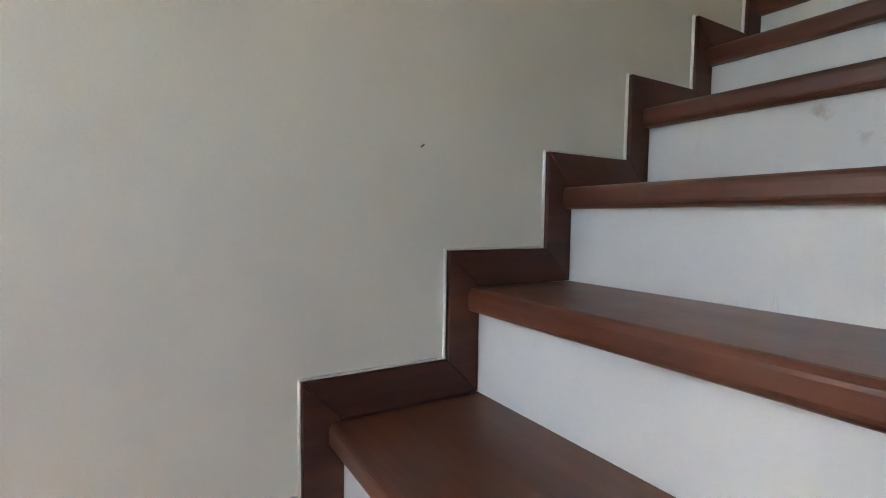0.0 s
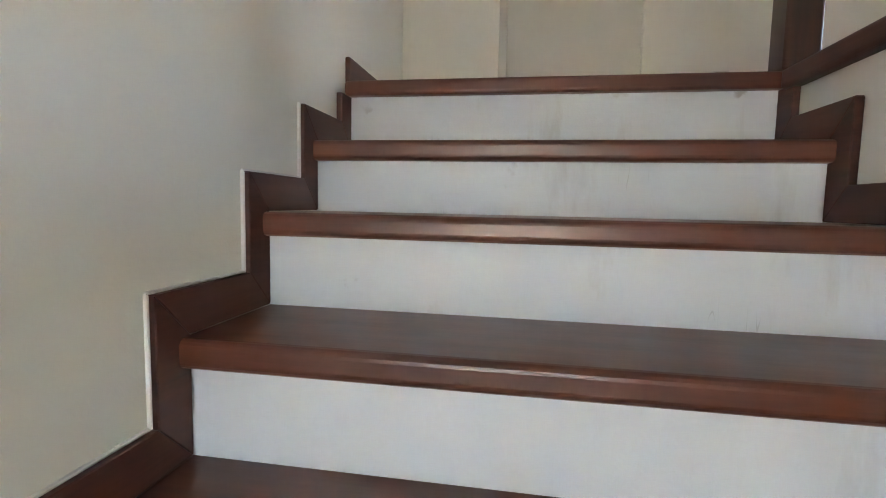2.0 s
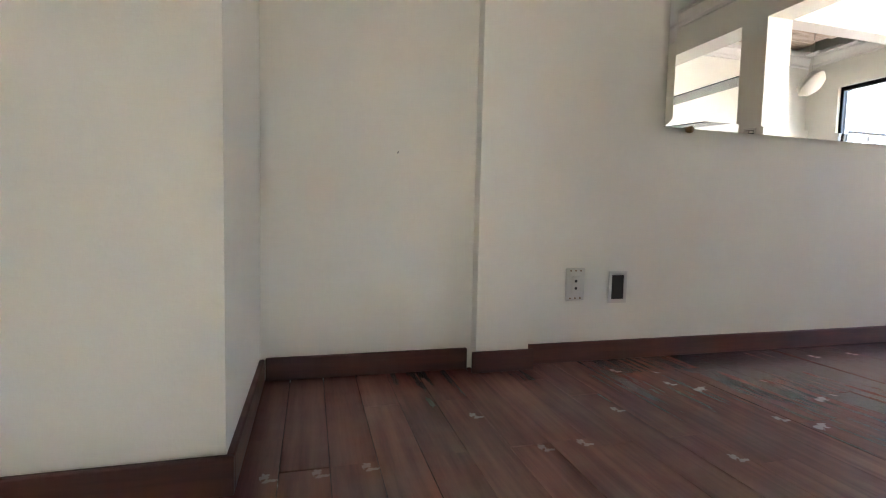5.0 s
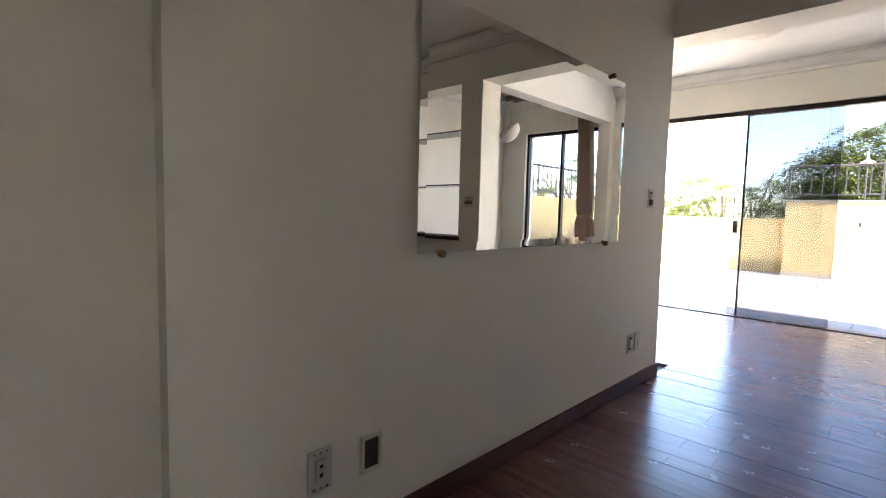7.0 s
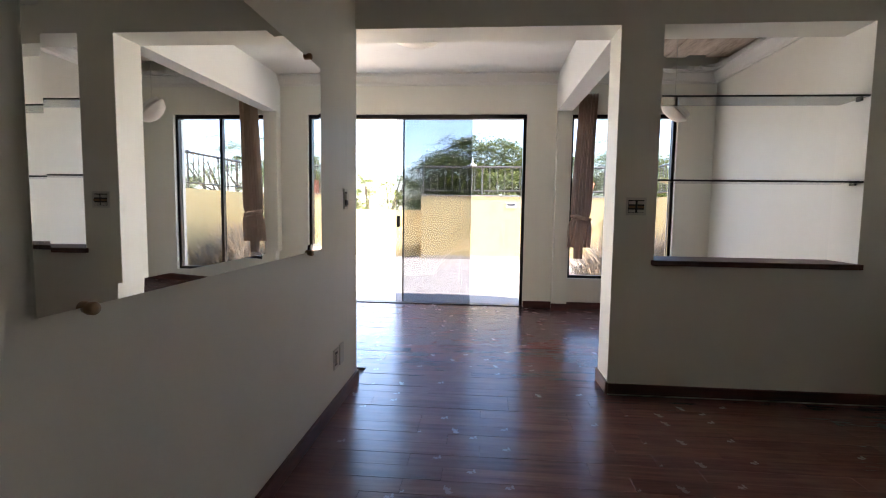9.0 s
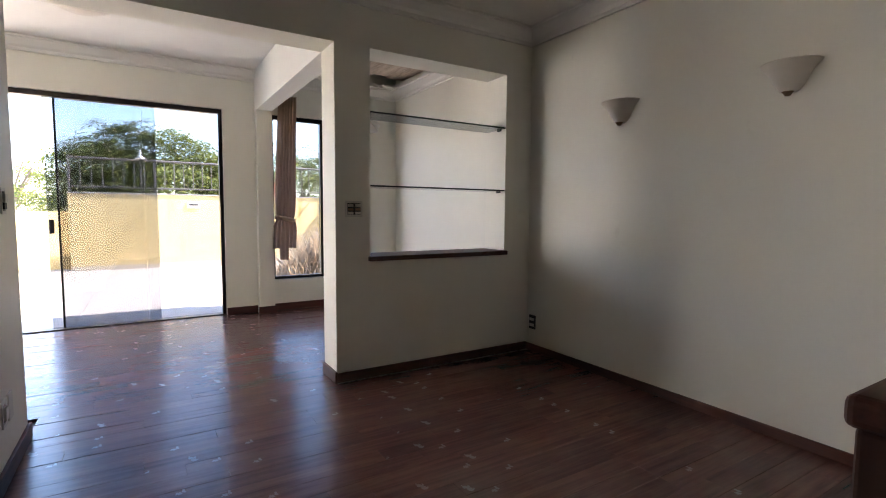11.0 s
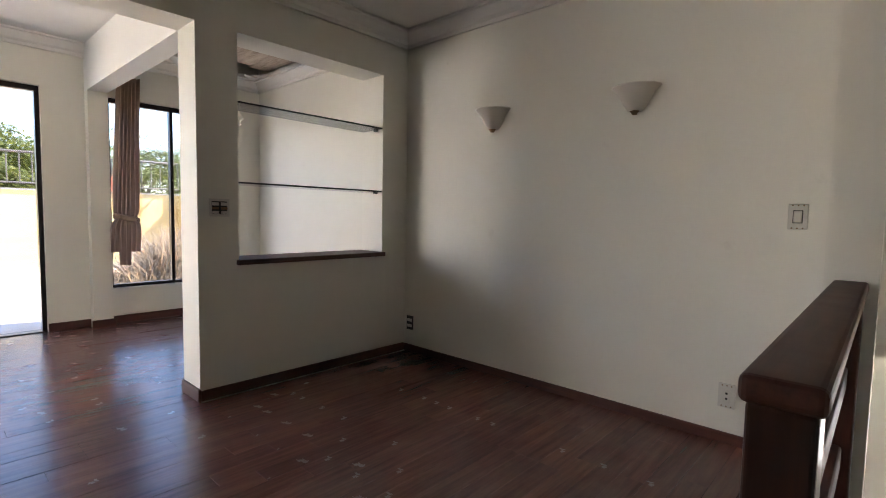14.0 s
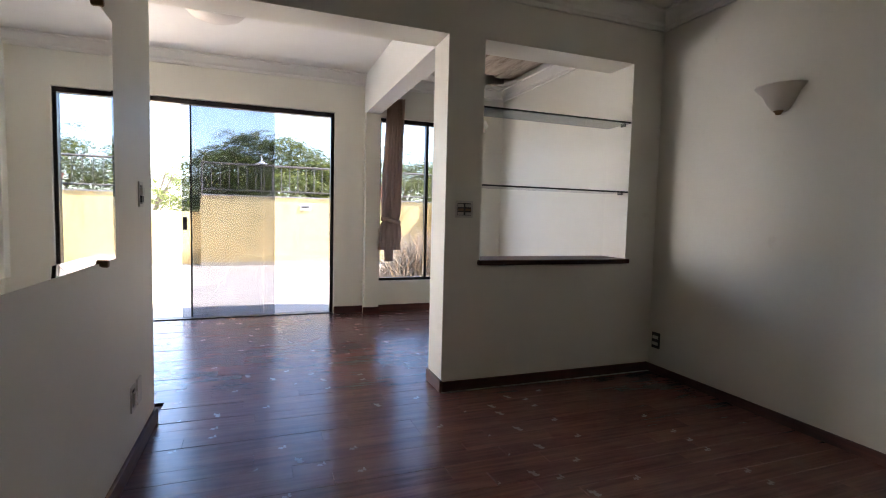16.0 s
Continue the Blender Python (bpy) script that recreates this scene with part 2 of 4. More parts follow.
def add_box(bm, x0, x1, y0, y1, z0, z1, bevel=0.0, segments=1):
    m = Matrix.Translation(((x0 + x1) / 2, (y0 + y1) / 2, (z0 + z1) / 2)) @ Matrix.Diagonal((x1 - x0, y1 - y0, z1 - z0, 1))
    got = bmesh.ops.create_cube(bm, size=1.0, matrix=m)
    if bevel:
        vs = set(got["verts"])
        es = [e for e in bm.edges if e.verts[0] in vs and e.verts[1] in vs]
        bmesh.ops.bevel(bm, geom=es, offset=bevel, segments=segments, affect="EDGES", profile=0.5)
    return bm


def box(x0, x1, y0, y1, z0, z1, bevel=0.0, segments=1):
    return add_box(bmesh.new(), x0, x1, y0, y1, z0, z1, bevel, segments)


def holed(axis, us, zs, w0, w1, solid):
    """A wall between w0 and w1 along its thickness, of cells (i, j) between the lines us and zs, those for which solid(i, j) holds."""
    bm = bmesh.new()
    cache = {}

    def vert(u, w, z):
        key = (round(u, 5), round(w, 5), round(z, 5))
        if key not in cache:
            cache[key] = bm.verts.new((w, u, z) if axis == "x" else (u, w, z))
        return cache[key]

    n, k = len(us) - 1, len(zs) - 1
    there = lambda i, j: 0 <= i < n and 0 <= j < k and solid(i, j)
    for i in range(n):
        for j in range(k):
            if not there(i, j):
                continue
            a, b, c, d = us[i], us[i + 1], zs[j], zs[j + 1]
            for w in (w0, w1):
                bm.faces.new([vert(a, w, c), vert(b, w, c), vert(b, w, d), vert(a, w, d)])
            if not there(i - 1, j):
                bm.faces.new([vert(a, w0, c), vert(a, w1, c), vert(a, w1, d), vert(a, w0, d)])
            if not there(i + 1, j):
                bm.faces.new([vert(b, w0, c), vert(b, w1, c), vert(b, w1, d), vert(b, w0, d)])
            if not there(i, j - 1):
                bm.faces.new([vert(a, w0, c), vert(b, w0, c), vert(b, w1, c), vert(a, w1, c)])
            if not there(i, j + 1):
                bm.faces.new([vert(a, w0, d), vert(b, w0, d), vert(b, w1, d), vert(a, w1, d)])
    return bm


def structure(name, bm, mat, label, category):
    return tagged(part(name, bm, mat), label, category, kind="structure")


def lathe(profile, steps=32, arc=2 * math.pi):
    """Turns a profile of (radius, height) round z."""
    bm = bmesh.new()
    closed = arc > 6.28
    rings = []
    for s in range(steps + (0 if closed else 1)):
        a = arc * s / steps
        rings.append([bm.verts.new((r * math.cos(a), r * math.sin(a), h)) for r, h in profile])
    for s in range(steps):
        a, b = rings[s], rings[(s + 1) % len(rings)]
        for i in range(len(profile) - 1):
            bm.faces.new([a[i], b[i], b[i + 1], a[i + 1]])
    bmesh.ops.remove_doubles(bm, verts=bm.verts, dist=1e-5)
    return bm


def sweep(section, path_points, cyclic=False):
    """Carries a closed section of (side, up) along level points; corners are mitred."""
    bm = bmesh.new()
    pts = [Vector(p) for p in path_points]
    rows = []
    for i, p in enumerate(pts):
        before = (p - pts[i - 1]).normalized() if i or cyclic else None
        after = (pts[(i + 1) % len(pts)] - p).normalized() if i < len(pts) - 1 or cyclic else None
        d = ((before or after) + (after or before)).normalized()
        side = Vector((-d.y, d.x, 0))
        stretch = 1 / max(0.3, d.dot(after or before))
        rows.append([bm.verts.new(p + side * s * stretch + Vector((0, 0, u))) for s, u in section])
    n = len(section)
    for i in range(len(rows) - (0 if cyclic else 1)):
        a, b = rows[i], rows[(i + 1) % len(rows)]
        for k in range(n):
            bm.faces.new([a[k], a[(k + 1) % n], b[(k + 1) % n], b[k]])
    if not cyclic:
        bm.faces.new(rows[0])
        bm.faces.new(rows[-1])
    return bm


def rod(a, b, r, sides=8):
    a, b = Vector(a), Vector(b)
    bm = bmesh.new()
    turn = (b - a).to_track_quat("Z", "Y").to_matrix().to_4x4()
    bmesh.ops.create_cone(bm, cap_ends=True, segments=sides, radius1=r, radius2=r, depth=(b - a).length, matrix=Matrix.Translation((a + b) / 2) @ turn)
    return bm


# ---- plan ----
STAIR_W = 1.20      # stairwell, wall to edge
NORTH = 1.286       # face of the wall with the mirror
SOUTH = -1.778      # face of the wall with the wall lamps
SOUTH_2 = -1.845    # the same in the glazed room
INNER = 3.93        # face of the wall with the opening and the hatch
INNER_BACK = 4.17
FRONT = 6.43        # inside of the glazed front
CEIL_1, CEIL_2 = 2.44, 2.50
GROUND = -2.6975     # lower storey
NORTH_2 = 3.8
WELL_END = -3.6

# floors
slab = bmesh.new()
add_box(slab, STAIR_W + 0.005, INNER, SOUTH_2 - 0.1, NORTH, -0.2, -0.018)
add_box(slab, INNER, FRONT + 0.1, SOUTH_2 - 0.1, NORTH_2, -0.2, -0.018)
add_box(slab, 0.0, STAIR_W + 0.005, 0.034, NORTH, -0.2, -0.018)
floor = structure("floor", slab, TRIM, "worn reddish-brown parquet floor", "floor")
structure("floor_lower", box(-0.2, 4.0, -6.2, 0.0, GROUND - 0.15, GROUND), TERRACE, "pale tiled floor of the lower storey", "floor")

# walls
structure("wall_west", box(-0.2, 0.0, -6.2, 0.66, GROUND, CEIL_1 + 0.2), WALL, "cream painted wall beside the stairs", "wall")
structure("wall_block", box(-0.2, 0.41, 0.662, NORTH + 0.2, -0.2, CEIL_1 + 0.2), WALL, "cream painted wall block at the stair head", "wall")
structure("wall_north", box(0.412, INNER + 0.02, NORTH, NORTH + 0.2, -0.2, CEIL_1 + 0.2), WALL, "cream painted wall with a mirror", "wall")
structure("wall_pilaster", box(1.095, 1.285, 1.232, NORTH - 0.002, -0.018, CEIL_1), WALL, "shallow cream painted pilaster", "wall")
us = [SOUTH_2 - 0.1, -1.535, -0.445, -0.215, NORTH + 0.2]
zs = [-0.2, 0.757, 2.09, CEIL_2 + 0.45]
structure("wall_inner", holed("x", us, zs, INNER, INNER_BACK, lambda i, j: j == 2 or i in (0, 2) or (i == 1 and j == 0)), WALL,
          "cream painted partition with a wide opening and a hatch", "wall")
structure("wall_south", box(1.30, INNER - 0.002, SOUTH - 0.2, SOUTH, GROUND, CEIL_1 + 0.2), WALL, "cream painted wall with two wall lamps", "wall")
structure("wall_south_end", box(1.14, 1.298, SOUTH - 0.2, -1.47, GROUND, CEIL_1 + 0.2), WALL, "cream painted wall end beside the stairwell", "wall")
structure("wall_south_far", box(INNER_BACK + 0.002, FRONT, SOUTH_2 - 0.2, SOUTH_2, -0.2, CEIL_2 + 0.45), WALL, "cream painted side wall of the glazed room", "wall")
us = [SOUTH_2 - 0.2, -1.475, -0.385, 0.082, 3.50, NORTH_2 + 0.2]
zs = [-0.2, -0.02, 0.33, 2.09, CEIL_2 + 0.4]
structure("wall_front", holed("x", us, zs, FRONT, FRONT + 0.2, lambda i, j: not ((i == 3 and j in (1, 2)) or (i == 1 and j == 2))), WALL,
          "cream painted front wall with a glass door and a window", "wall")
structure("wall_front_pilaster", box(FRONT - 0.11, FRONT - 0.002, -0.375, -0.225, -0.018, 2.098), WALL, "cream painted pilaster between door and window", "wall")
structure("wall_north_far", box(INNER_BACK + 0.002, FRONT, NORTH_2, NORTH_2 + 0.2, -0.2, CEIL_2 + 0.45), WALL, "cream painted end wall of the glazed room", "wall")
structure("wall_inner_far", box(INNER, INNER_BACK, NORTH + 0.202, NORTH_2 + 0.2, -0.2, CEIL_2 + 0.45), WALL, "cream painted partition of the glazed room", "wall")
structure("beam", box(INNER_BACK, FRONT, -0.375, -0.225, 2.10, CEIL_2 + 0.1), WHITE, "white painted ceiling beam", "beam")
structure("wall_stair", box(STAIR_W, STAIR_W + 0.1, -1.47, -0.002, GROUND, -0.05), WHITE, "white wall under the floor edge beside the stairs", "wall")
us = [0.0, 0.03, 0.88, 1.5, 3.7, 4.0]
zs = [GROUND, -0.97, -0.45, 0.7, 0.9]
structure("wall_stair_south", box(0.0, 4.0, WELL_END - 0.15, WELL_END, 0.15, CEIL_1 + 0.2), WALL, "cream painted wall over the stairwell", "wall")
structure("wall_lower", holed("y", us, zs, -4.4, -4.2, lambda i, j: not (i == 1 and j in (1, 2))), WALL, "cream painted wall with a stair window", "wall")
structure("wall_lower_east", box(4.0, 4.2, -4.4, SOUTH_2 - 0.21, GROUND, CEIL_1 + 0.2), WALL, "cream painted wall of the lower storey", "wall")
structure("wall_lower_side", box(4.0, 4.2, SOUTH_2 - 0.209, 0.0, GROUND, -0.21), WALL, "cream painted wall of the lower storey", "wall")
structure("wall_lower_north", box(STAIR_W + 0.102, 4.0, -0.2, 0.0, GROUND, -0.2), WALL, "cream painted back wall of the lower storey", "wall")

# ceilings
structure("ceiling", box(-0.2, INNER - 0.002, WELL_END - 0.2, NORTH, CEIL_1, CEIL_1 + 0.15), CEIL, "white painted ceiling", "ceiling")
structure("ceiling_lower", box(0.0, 4.0, -4.2, WELL_END - 0.15, 0.75, 0.9), CEIL, "white ceiling of the lower storey", "ceiling")
# ceiling of the glazed room: the north bay whole, the south bay broken open
structure("ceiling_north_bay", box(INNER_BACK, FRONT, -0.225, NORTH_2, CEIL_2, CEIL_2 + 0.12), CEIL, "white painted ceiling of the glazed room", "ceiling")
HOLE_X, HOLE_Y = (4.5, 6.325), (-1.79, -0.80)


def torn_ceiling():
    """The plaster of the south bay with a ragged hole."""
    bm = bmesh.new()
    rnd = random.Random(4)
    cx, cy = sum(HOLE_X) / 2, sum(HOLE_Y) / 2
    hx, hy = (HOLE_X[1] - HOLE_X[0]) / 2, (HOLE_Y[1] - HOLE_Y[0]) / 2
    x0, x1, y0, y1 = INNER_BACK, FRONT, SOUTH_2, -0.375
    rows = []
    n = 64
    for k in range(n):
        a = 2 * math.pi * k / n
        c, s = math.cos(a), math.sin(a)
        f = 1 / max(abs(c), abs(s))
        e = 1 / (abs(c) ** 9 + abs(s) ** 9) ** (1 / 9)
        w = 0.975 + 0.015 * math.sin(3 * a + 1) + rnd.uniform(-0.035, 0.01)
        inner = Vector((cx + hx * c * e * w, cy + hy * s * e * w, 0))
        ox = cx + f * c * ((x1 - cx) if c > 0 else (cx - x0))
        oy = cy + f * s * ((y1 - cy) if s > 0 else (cy - y0))
        rows.append([bm.verts.new((x, y, z)) for x, y, z in (
            (ox, oy, CEIL_2), (inner.x, inner.y, CEIL_2 + rnd.uniform(-0.012, 0.0)), (inner.x, inner.y, CEIL_2 + 0.03), (ox, oy, CEIL_2 + 0.03))])
    for k in range(n):
        a, b = rows[k], rows[(k + 1) % n]
        for i in range(4):
            bm.faces.new([a[i], b[i], b[(i + 1) % 4], a[(i + 1) % 4]])
    # flaps of plaster still hanging from the edge
    for x, y, w, d, drop in ((6.10, -0.83, 0.16, 0.13, 0.07), (5.86, -0.81, 0.12, 0.09, 0.035), (6.24, -1.22, 0.10, 0.14, 0.045), (6.2, -1.6, 0.09, 0.1, 0.03)):
        low = [bm.verts.new(p) for p in ((x, y + 0.02, CEIL_2), (x + w * 0.55, y + 0.01, CEIL_2 + 0.002), (x + w * 0.4, y - d * 0.7, CEIL_2 - drop), (x - w * 0.3, y - d, CEIL_2 - drop * 0.6))]
        top = [bm.verts.new(v.co + Vector((0.003, 0.002, 0.014))) for v in low]
        bm.faces.new(low)
        bm.faces.new(top[::-1])
        for i in range(4):
            bm.faces.new([low[i], top[i], top[(i + 1) % 4], low[(i + 1) % 4]])
    return bm


structure("ceiling_south_bay", torn_ceiling(), CEIL, "white plaster ceiling with a large ragged hole", "ceiling")
# closing sheet over the hole, its black colour standing in for shade
structure("ceiling_roof", box(INNER_BACK, FRONT + 0.2, SOUTH_2 - 0.2, NORTH_2 + 0.2, CEIL_2 + 0.34, CEIL_2 + 0.44), VOID_SHADE, "roof sheet coloured near black as the shade above the broken ceiling", "ceiling")


def bare_boards():
    """Warped roof boards in the hole, side by side."""
    bm = bmesh.new()
    rnd = random.Random(6)
    y = SOUTH_2 + 0.01
    while y < -0.40:
        w = rnd.uniform(0.16, 0.24)
        add_box(bm, INNER_BACK + 0.01, 6.2 + rnd.uniform(-0.05, 0.03), y, min(y + w - 0.006, -0.38), CEIL_2 + 0.085 + rnd.uniform(0, 0.012), CEIL_2 + 0.11)
        y += w
    return bm


structure("ceiling_boards", bare_boards(), BROKEN, "stained bare boards above the broken ceiling", "ceiling")

# cornices
CORNICE = [(0, 0), (0.0, -0.11), (0.018, -0.11), (0.022, -0.085), (0.045, -0.07), (0.07, -0.035), (0.078, -0.018), (0.10, -0.015), (0.10, 0)]


def cornice(name, points, z, turned=1):
    sec = [(turned * s, u - 0.001) for s, u in CORNICE]
    structure(name, sweep(sec, [(x, y, z) for x, y in points]), CEIL, "white moulded plaster cornice", "trim")


cornice("trim_cornice_room", [(1.30, SOUTH), (INNER, SOUTH), (INNER, NORTH), (1.30, NORTH)], CEIL_1)
cornice("trim_cornice_front", [(FRONT, -0.226), (FRONT, NORTH_2), (INNER_BACK, NORTH_2), (INNER_BACK, -0.226)], CEIL_2)
cornice("trim_cornice_bay", [(INNER_BACK, -0.376), (INNER_BACK, SOUTH_2), (FRONT, SOUTH_2), (FRONT, -0.376)], CEIL_2)

# stairs
stairs = thing("staircase", "straight staircase with reddish wooden treads and white risers", "staircase", kind="structure")


RISER_Y = [0.000, -0.241, -0.481, -0.732, -1.001, -1.275, -1.535, -1.829, -2.094, -2.359, -2.624, -2.889, -3.154]
TREAD_Z = [0.000, -0.202, -0.379, -0.576, -0.780, -0.996, -1.215, -1.438, -1.646, -1.854, -2.062, -2.270, -2.478, -2.6975]


def riser_y(k):
    return RISER_Y[k]


def prism(points, x0, x1):
    """A plate between x0 and x1 over a polygon of (y, z), with eased edges."""
    bm = bmesh.new()
    a = [bm.verts.new((x0, y, z)) for y, z in points]
    b = [bm.verts.new((x1, y, z)) for y, z in points]
    n = len(points)
    bm.faces.new(a)
    bm.faces.new(b)
    for i in range(n):
        bm.faces.new([a[i], a[(i + 1) % n], b[(i + 1) % n], b[i]])
    bmesh.ops.bevel(bm, geom=bm.edges[:], offset=0.0018, segments=1, affect="EDGES")
    return bm


def skirting_pieces(k, x0, x1):
    """The mitred upright before riser k and the level piece over tread k + 1."""
    wide, high = 0.075, 0.077
    y, z = RISER_Y[k] - 0.001, TREAD_Z[k + 1] + 0.001
    top = TREAD_Z[k] + high if k else -0.043
    upright = [(y, z), (y, TREAD_Z[k] if k else -0.043), (y - wide, top), (y - wide, z + high)]
    yb = RISER_Y[k + 1] - 0.001
    level = [(yb, z), (y - 0.0005, z), (y - wide - 0.0005, z + high), (yb - wide, z + high)]
    for shape in (upright, level):
        part("skirting", prism(shape, x0, x1), TRIM_Y, stairs, "dark stained stepped skirting")
    if k and x0 == 0.0:
        lip = 0.0045
        edge = [(y - wide - lip, z + high), (y - wide, z + high), (y - wide, top), (y - wide - lip, top + lip)]
        part("caulk_line", prism(edge, 0.0, 0.009), WHITE, stairs, "white line of filler along the skirting")
        edge = [(yb - wide, z + high), (y - wide - lip, z + high), (y - wide - lip, z + high + lip), (yb - wide - lip, z + high + lip)]
        part("caulk_line", prism(edge, 0.0, 0.009), WHITE, stairs, "white line of filler along the skirting")


for k in range(13):
    y, z = riser_y(k), TREAD_Z[k]
    part("riser", box(0.0, STAIR_W, y, y + 0.03, TREAD_Z[k + 1], z - 0.04), RISER, stairs, "scuffed white painted riser")
    if k:
        part("tread", box(0.004, STAIR_W - 0.004, y - 0.03, riser_y(k - 1) + 0.02, z - 0.05, z, 0.014, 4), TREAD, stairs)
    if k < 12:
        skirting_pieces(k, 0.0, 0.018)
        if k < 5:
            skirting_pieces(k, STAIR_W - 0.018, STAIR_W)
part("nosing", box(0.004, STAIR_W + 0.02, -0.03, 0.06, -0.042, 0.002, 0.011, 4), TREAD, stairs, "worn wooden nosing at the stair head")
part("edge_nosing", box(STAIR_W - 0.03, STAIR_W + 0.09, -1.469, -0.032, -0.05, 0.002, 0.012, 4), TRIM_Y, stairs, "dark wooden edging along the stairwell")

# railing
railing = thing("railing", "dark stained wooden railing along the stairwell", "railing", (1.226, 0.0, 0.002))
RX0, RX1 = -0.050, 0.036
part("newel_post", box(RX0, RX1, -0.032, 0.058, 0, 0.82, 0.008, 3), NEWEL, railing)
part("end_post", box(RX0, RX1, -1.468, -1.39, 0, 0.82, 0.008, 3), NEWEL, railing)
part("handrail", box(RX0 - 0.010, RX1 + 0.008, -1.469, 0.076, 0.82, 0.862, 0.012, 3), TRIM_Y, railing)
for z in (0.183, 0.475):
    part("rail", box(-0.022, 0.018, -1.389, -0.032, z, z + 0.090, 0.014, 3), TRIM_Y, railing)


# skirting boards
def skirting(name, x0, x1, y0, y1, h=0.072):
    mat = TRIM if abs(x1 - x0) > abs(y1 - y0) else TRIM_Y
    structure(name, box(x0, x1, y0, y1, 0.0, h, 0.004, 2), mat, "dark stained wooden skirting board", "baseboard")


S = 0.016
skirting("baseboard_west", 0.0, S, -0.01, 0.66, 0.075)
skirting("baseboard_block", S + 0.001, 0.41 + S, 0.66 - S, 0.66, 0.075)
skirting("baseboard_block_side", 0.41, 0.41 + S, 0.662, NORTH - S - 0.001)
skirting("baseboard_recess", 0.41 + S + 0.001, 1.078, NORTH - S, NORTH)
skirting("baseboard_pilaster", 1.095 - S, 1.285 + S, 1.232 - S, 1.230)
skirting("baseboard_north", 1.286, INNER + 0.022, NORTH - S, NORTH)
skirting("baseboard_inner", INNER - S, INNER, SOUTH + S + 0.001, -0.216, 0.060)
skirting("baseboard_jamb", INNER - S, INNER_BACK, -0.215, -0.215 + S)
skirting("baseboard_south", 1.30, INNER, SOUTH, SOUTH + S, 0.054)
skirting("baseboard_front", FRONT - S, FRONT, -0.223, 0.081)
skirting("baseboard_front_pilaster", FRONT - 0.11 - S, FRONT - 0.112, -0.375 - S, -0.225 + S)
skirting("baseboard_bay", FRONT - S, FRONT, SOUTH_2 + S, -0.377 - S)
skirting("baseboard_bay_south", INNER_BACK, FRONT - S - 0.001, SOUTH_2, SOUTH_2 + S)

# hatch
structure("sill_hatch", box(INNER - 0.028, INNER_BACK + 0.02, -1.55, -0.43, 0.759, 0.790, 0.005, 2), TRIM_Y, "dark wooden sill in the hatch", "sill")
for z in (1.236, 1.698):
    sh = part("glass_shelf", box(INNER + 0.005, INNER_BACK - 0.005, -1.533, -0.447, z, z + 0.010, 0.001), SHELF_GLASS)
    tagged(sh, "thick green-edged glass shelf across the hatch", "shelf", "hatch shelves")
    part("front_edge", box(INNER + 0.001, INNER + 0.0045, -1.533, -0.447, z, z + 0.010), BLACK, sh, "dark green polished glass edge")
    for y in (-1.526, -0.454):
        part("bracket", box(INNER + 0.05, INNER + 0.09, y - 0.006, y + 0.006, z - 0.012, z - 0.001), BLACK, sh)

# glass door
door = thing("door_1", "tall dark-framed sliding glass door standing half open", "door", (FRONT + 0.06, 0.082, 0), kind="structure")
part("head_rail", box(-0.03, 0.05, 0.003, 3.415, 2.045, 2.087), METAL, door)
part("jamb_rail", box(-0.03, 0.05, 0.003, 0.035, -0.016, 2.044), METAL, door)
part("jamb_rail", box(-0.03, 0.05, 3.383, 3.415, -0.016, 2.044), METAL, door)
part("threshold", box(-0.05, 0.06, 0.003, 3.415, -0.0195, 0.008), METAL, door)
p = part("pane", box(0.016, 0.024, 0.036, 0.687, 0.009, 2.044), PANE, door, "grey tinted fixed glass pane")
part("pane", box(0.016, 0.024, 0.6915, 1.335, 0.009, 2.044), PANE, door, "grey tinted fixed glass pane")
p = part("sliding_pane", box(-0.012, -0.004, 0.586, 1.418, 0.009, 2.044), PANE, door, "grey tinted sliding glass pane")
part("stile", box(0.012, 0.030, 1.336, 1.352, 0.009, 2.044), METAL, door)
part("polished_edge", box(0.016, 0.024, 0.688, 0.6905, 0.009, 2.044), SHELF_GLASS, door, "pale polished glass edge")
for y in (0.583, 1.4185):
    part("polished_edge", box(-0.012, -0.004, y, y + 0.0025, 0.009, 2.044), SHELF_GLASS, p, "pale polished glass edge")
part("handle", box(-0.040, 0.010, 1.376, 1.412, 0.86, 0.985, 0.006, 2), BLACK, p, "black pull handle")

# window
win = thing("window_1", "tall dark-framed fixed window beside the door", "window", (FRONT + 0.06, 0.075, 0), kind="structure")
part("frame", box(-0.02, 0.04, -1.548, -0.462, 0.332, 0.362), METAL, win)
part("frame", box(-0.02, 0.04, -1.548, -0.462, 2.046, 2.088), METAL, win)
part("frame", box(-0.02, 0.04, -1.548, -1.518, 0.363, 2.045), METAL, win)
part("frame", box(-0.02, 0.04, -0.492, -0.462, 0.363, 2.045), METAL, win)
part("mullion", box(-0.02, 0.04, -1.03, -1.0, 0.363, 2.045), METAL, win)
for a, b in ((-1.517, -1.031), (-0.999, -0.493)):
    part("pane", box(0.006, 0.014, a, b, 0.363, 2.045), PANE, win, "grey tinted glass pane")

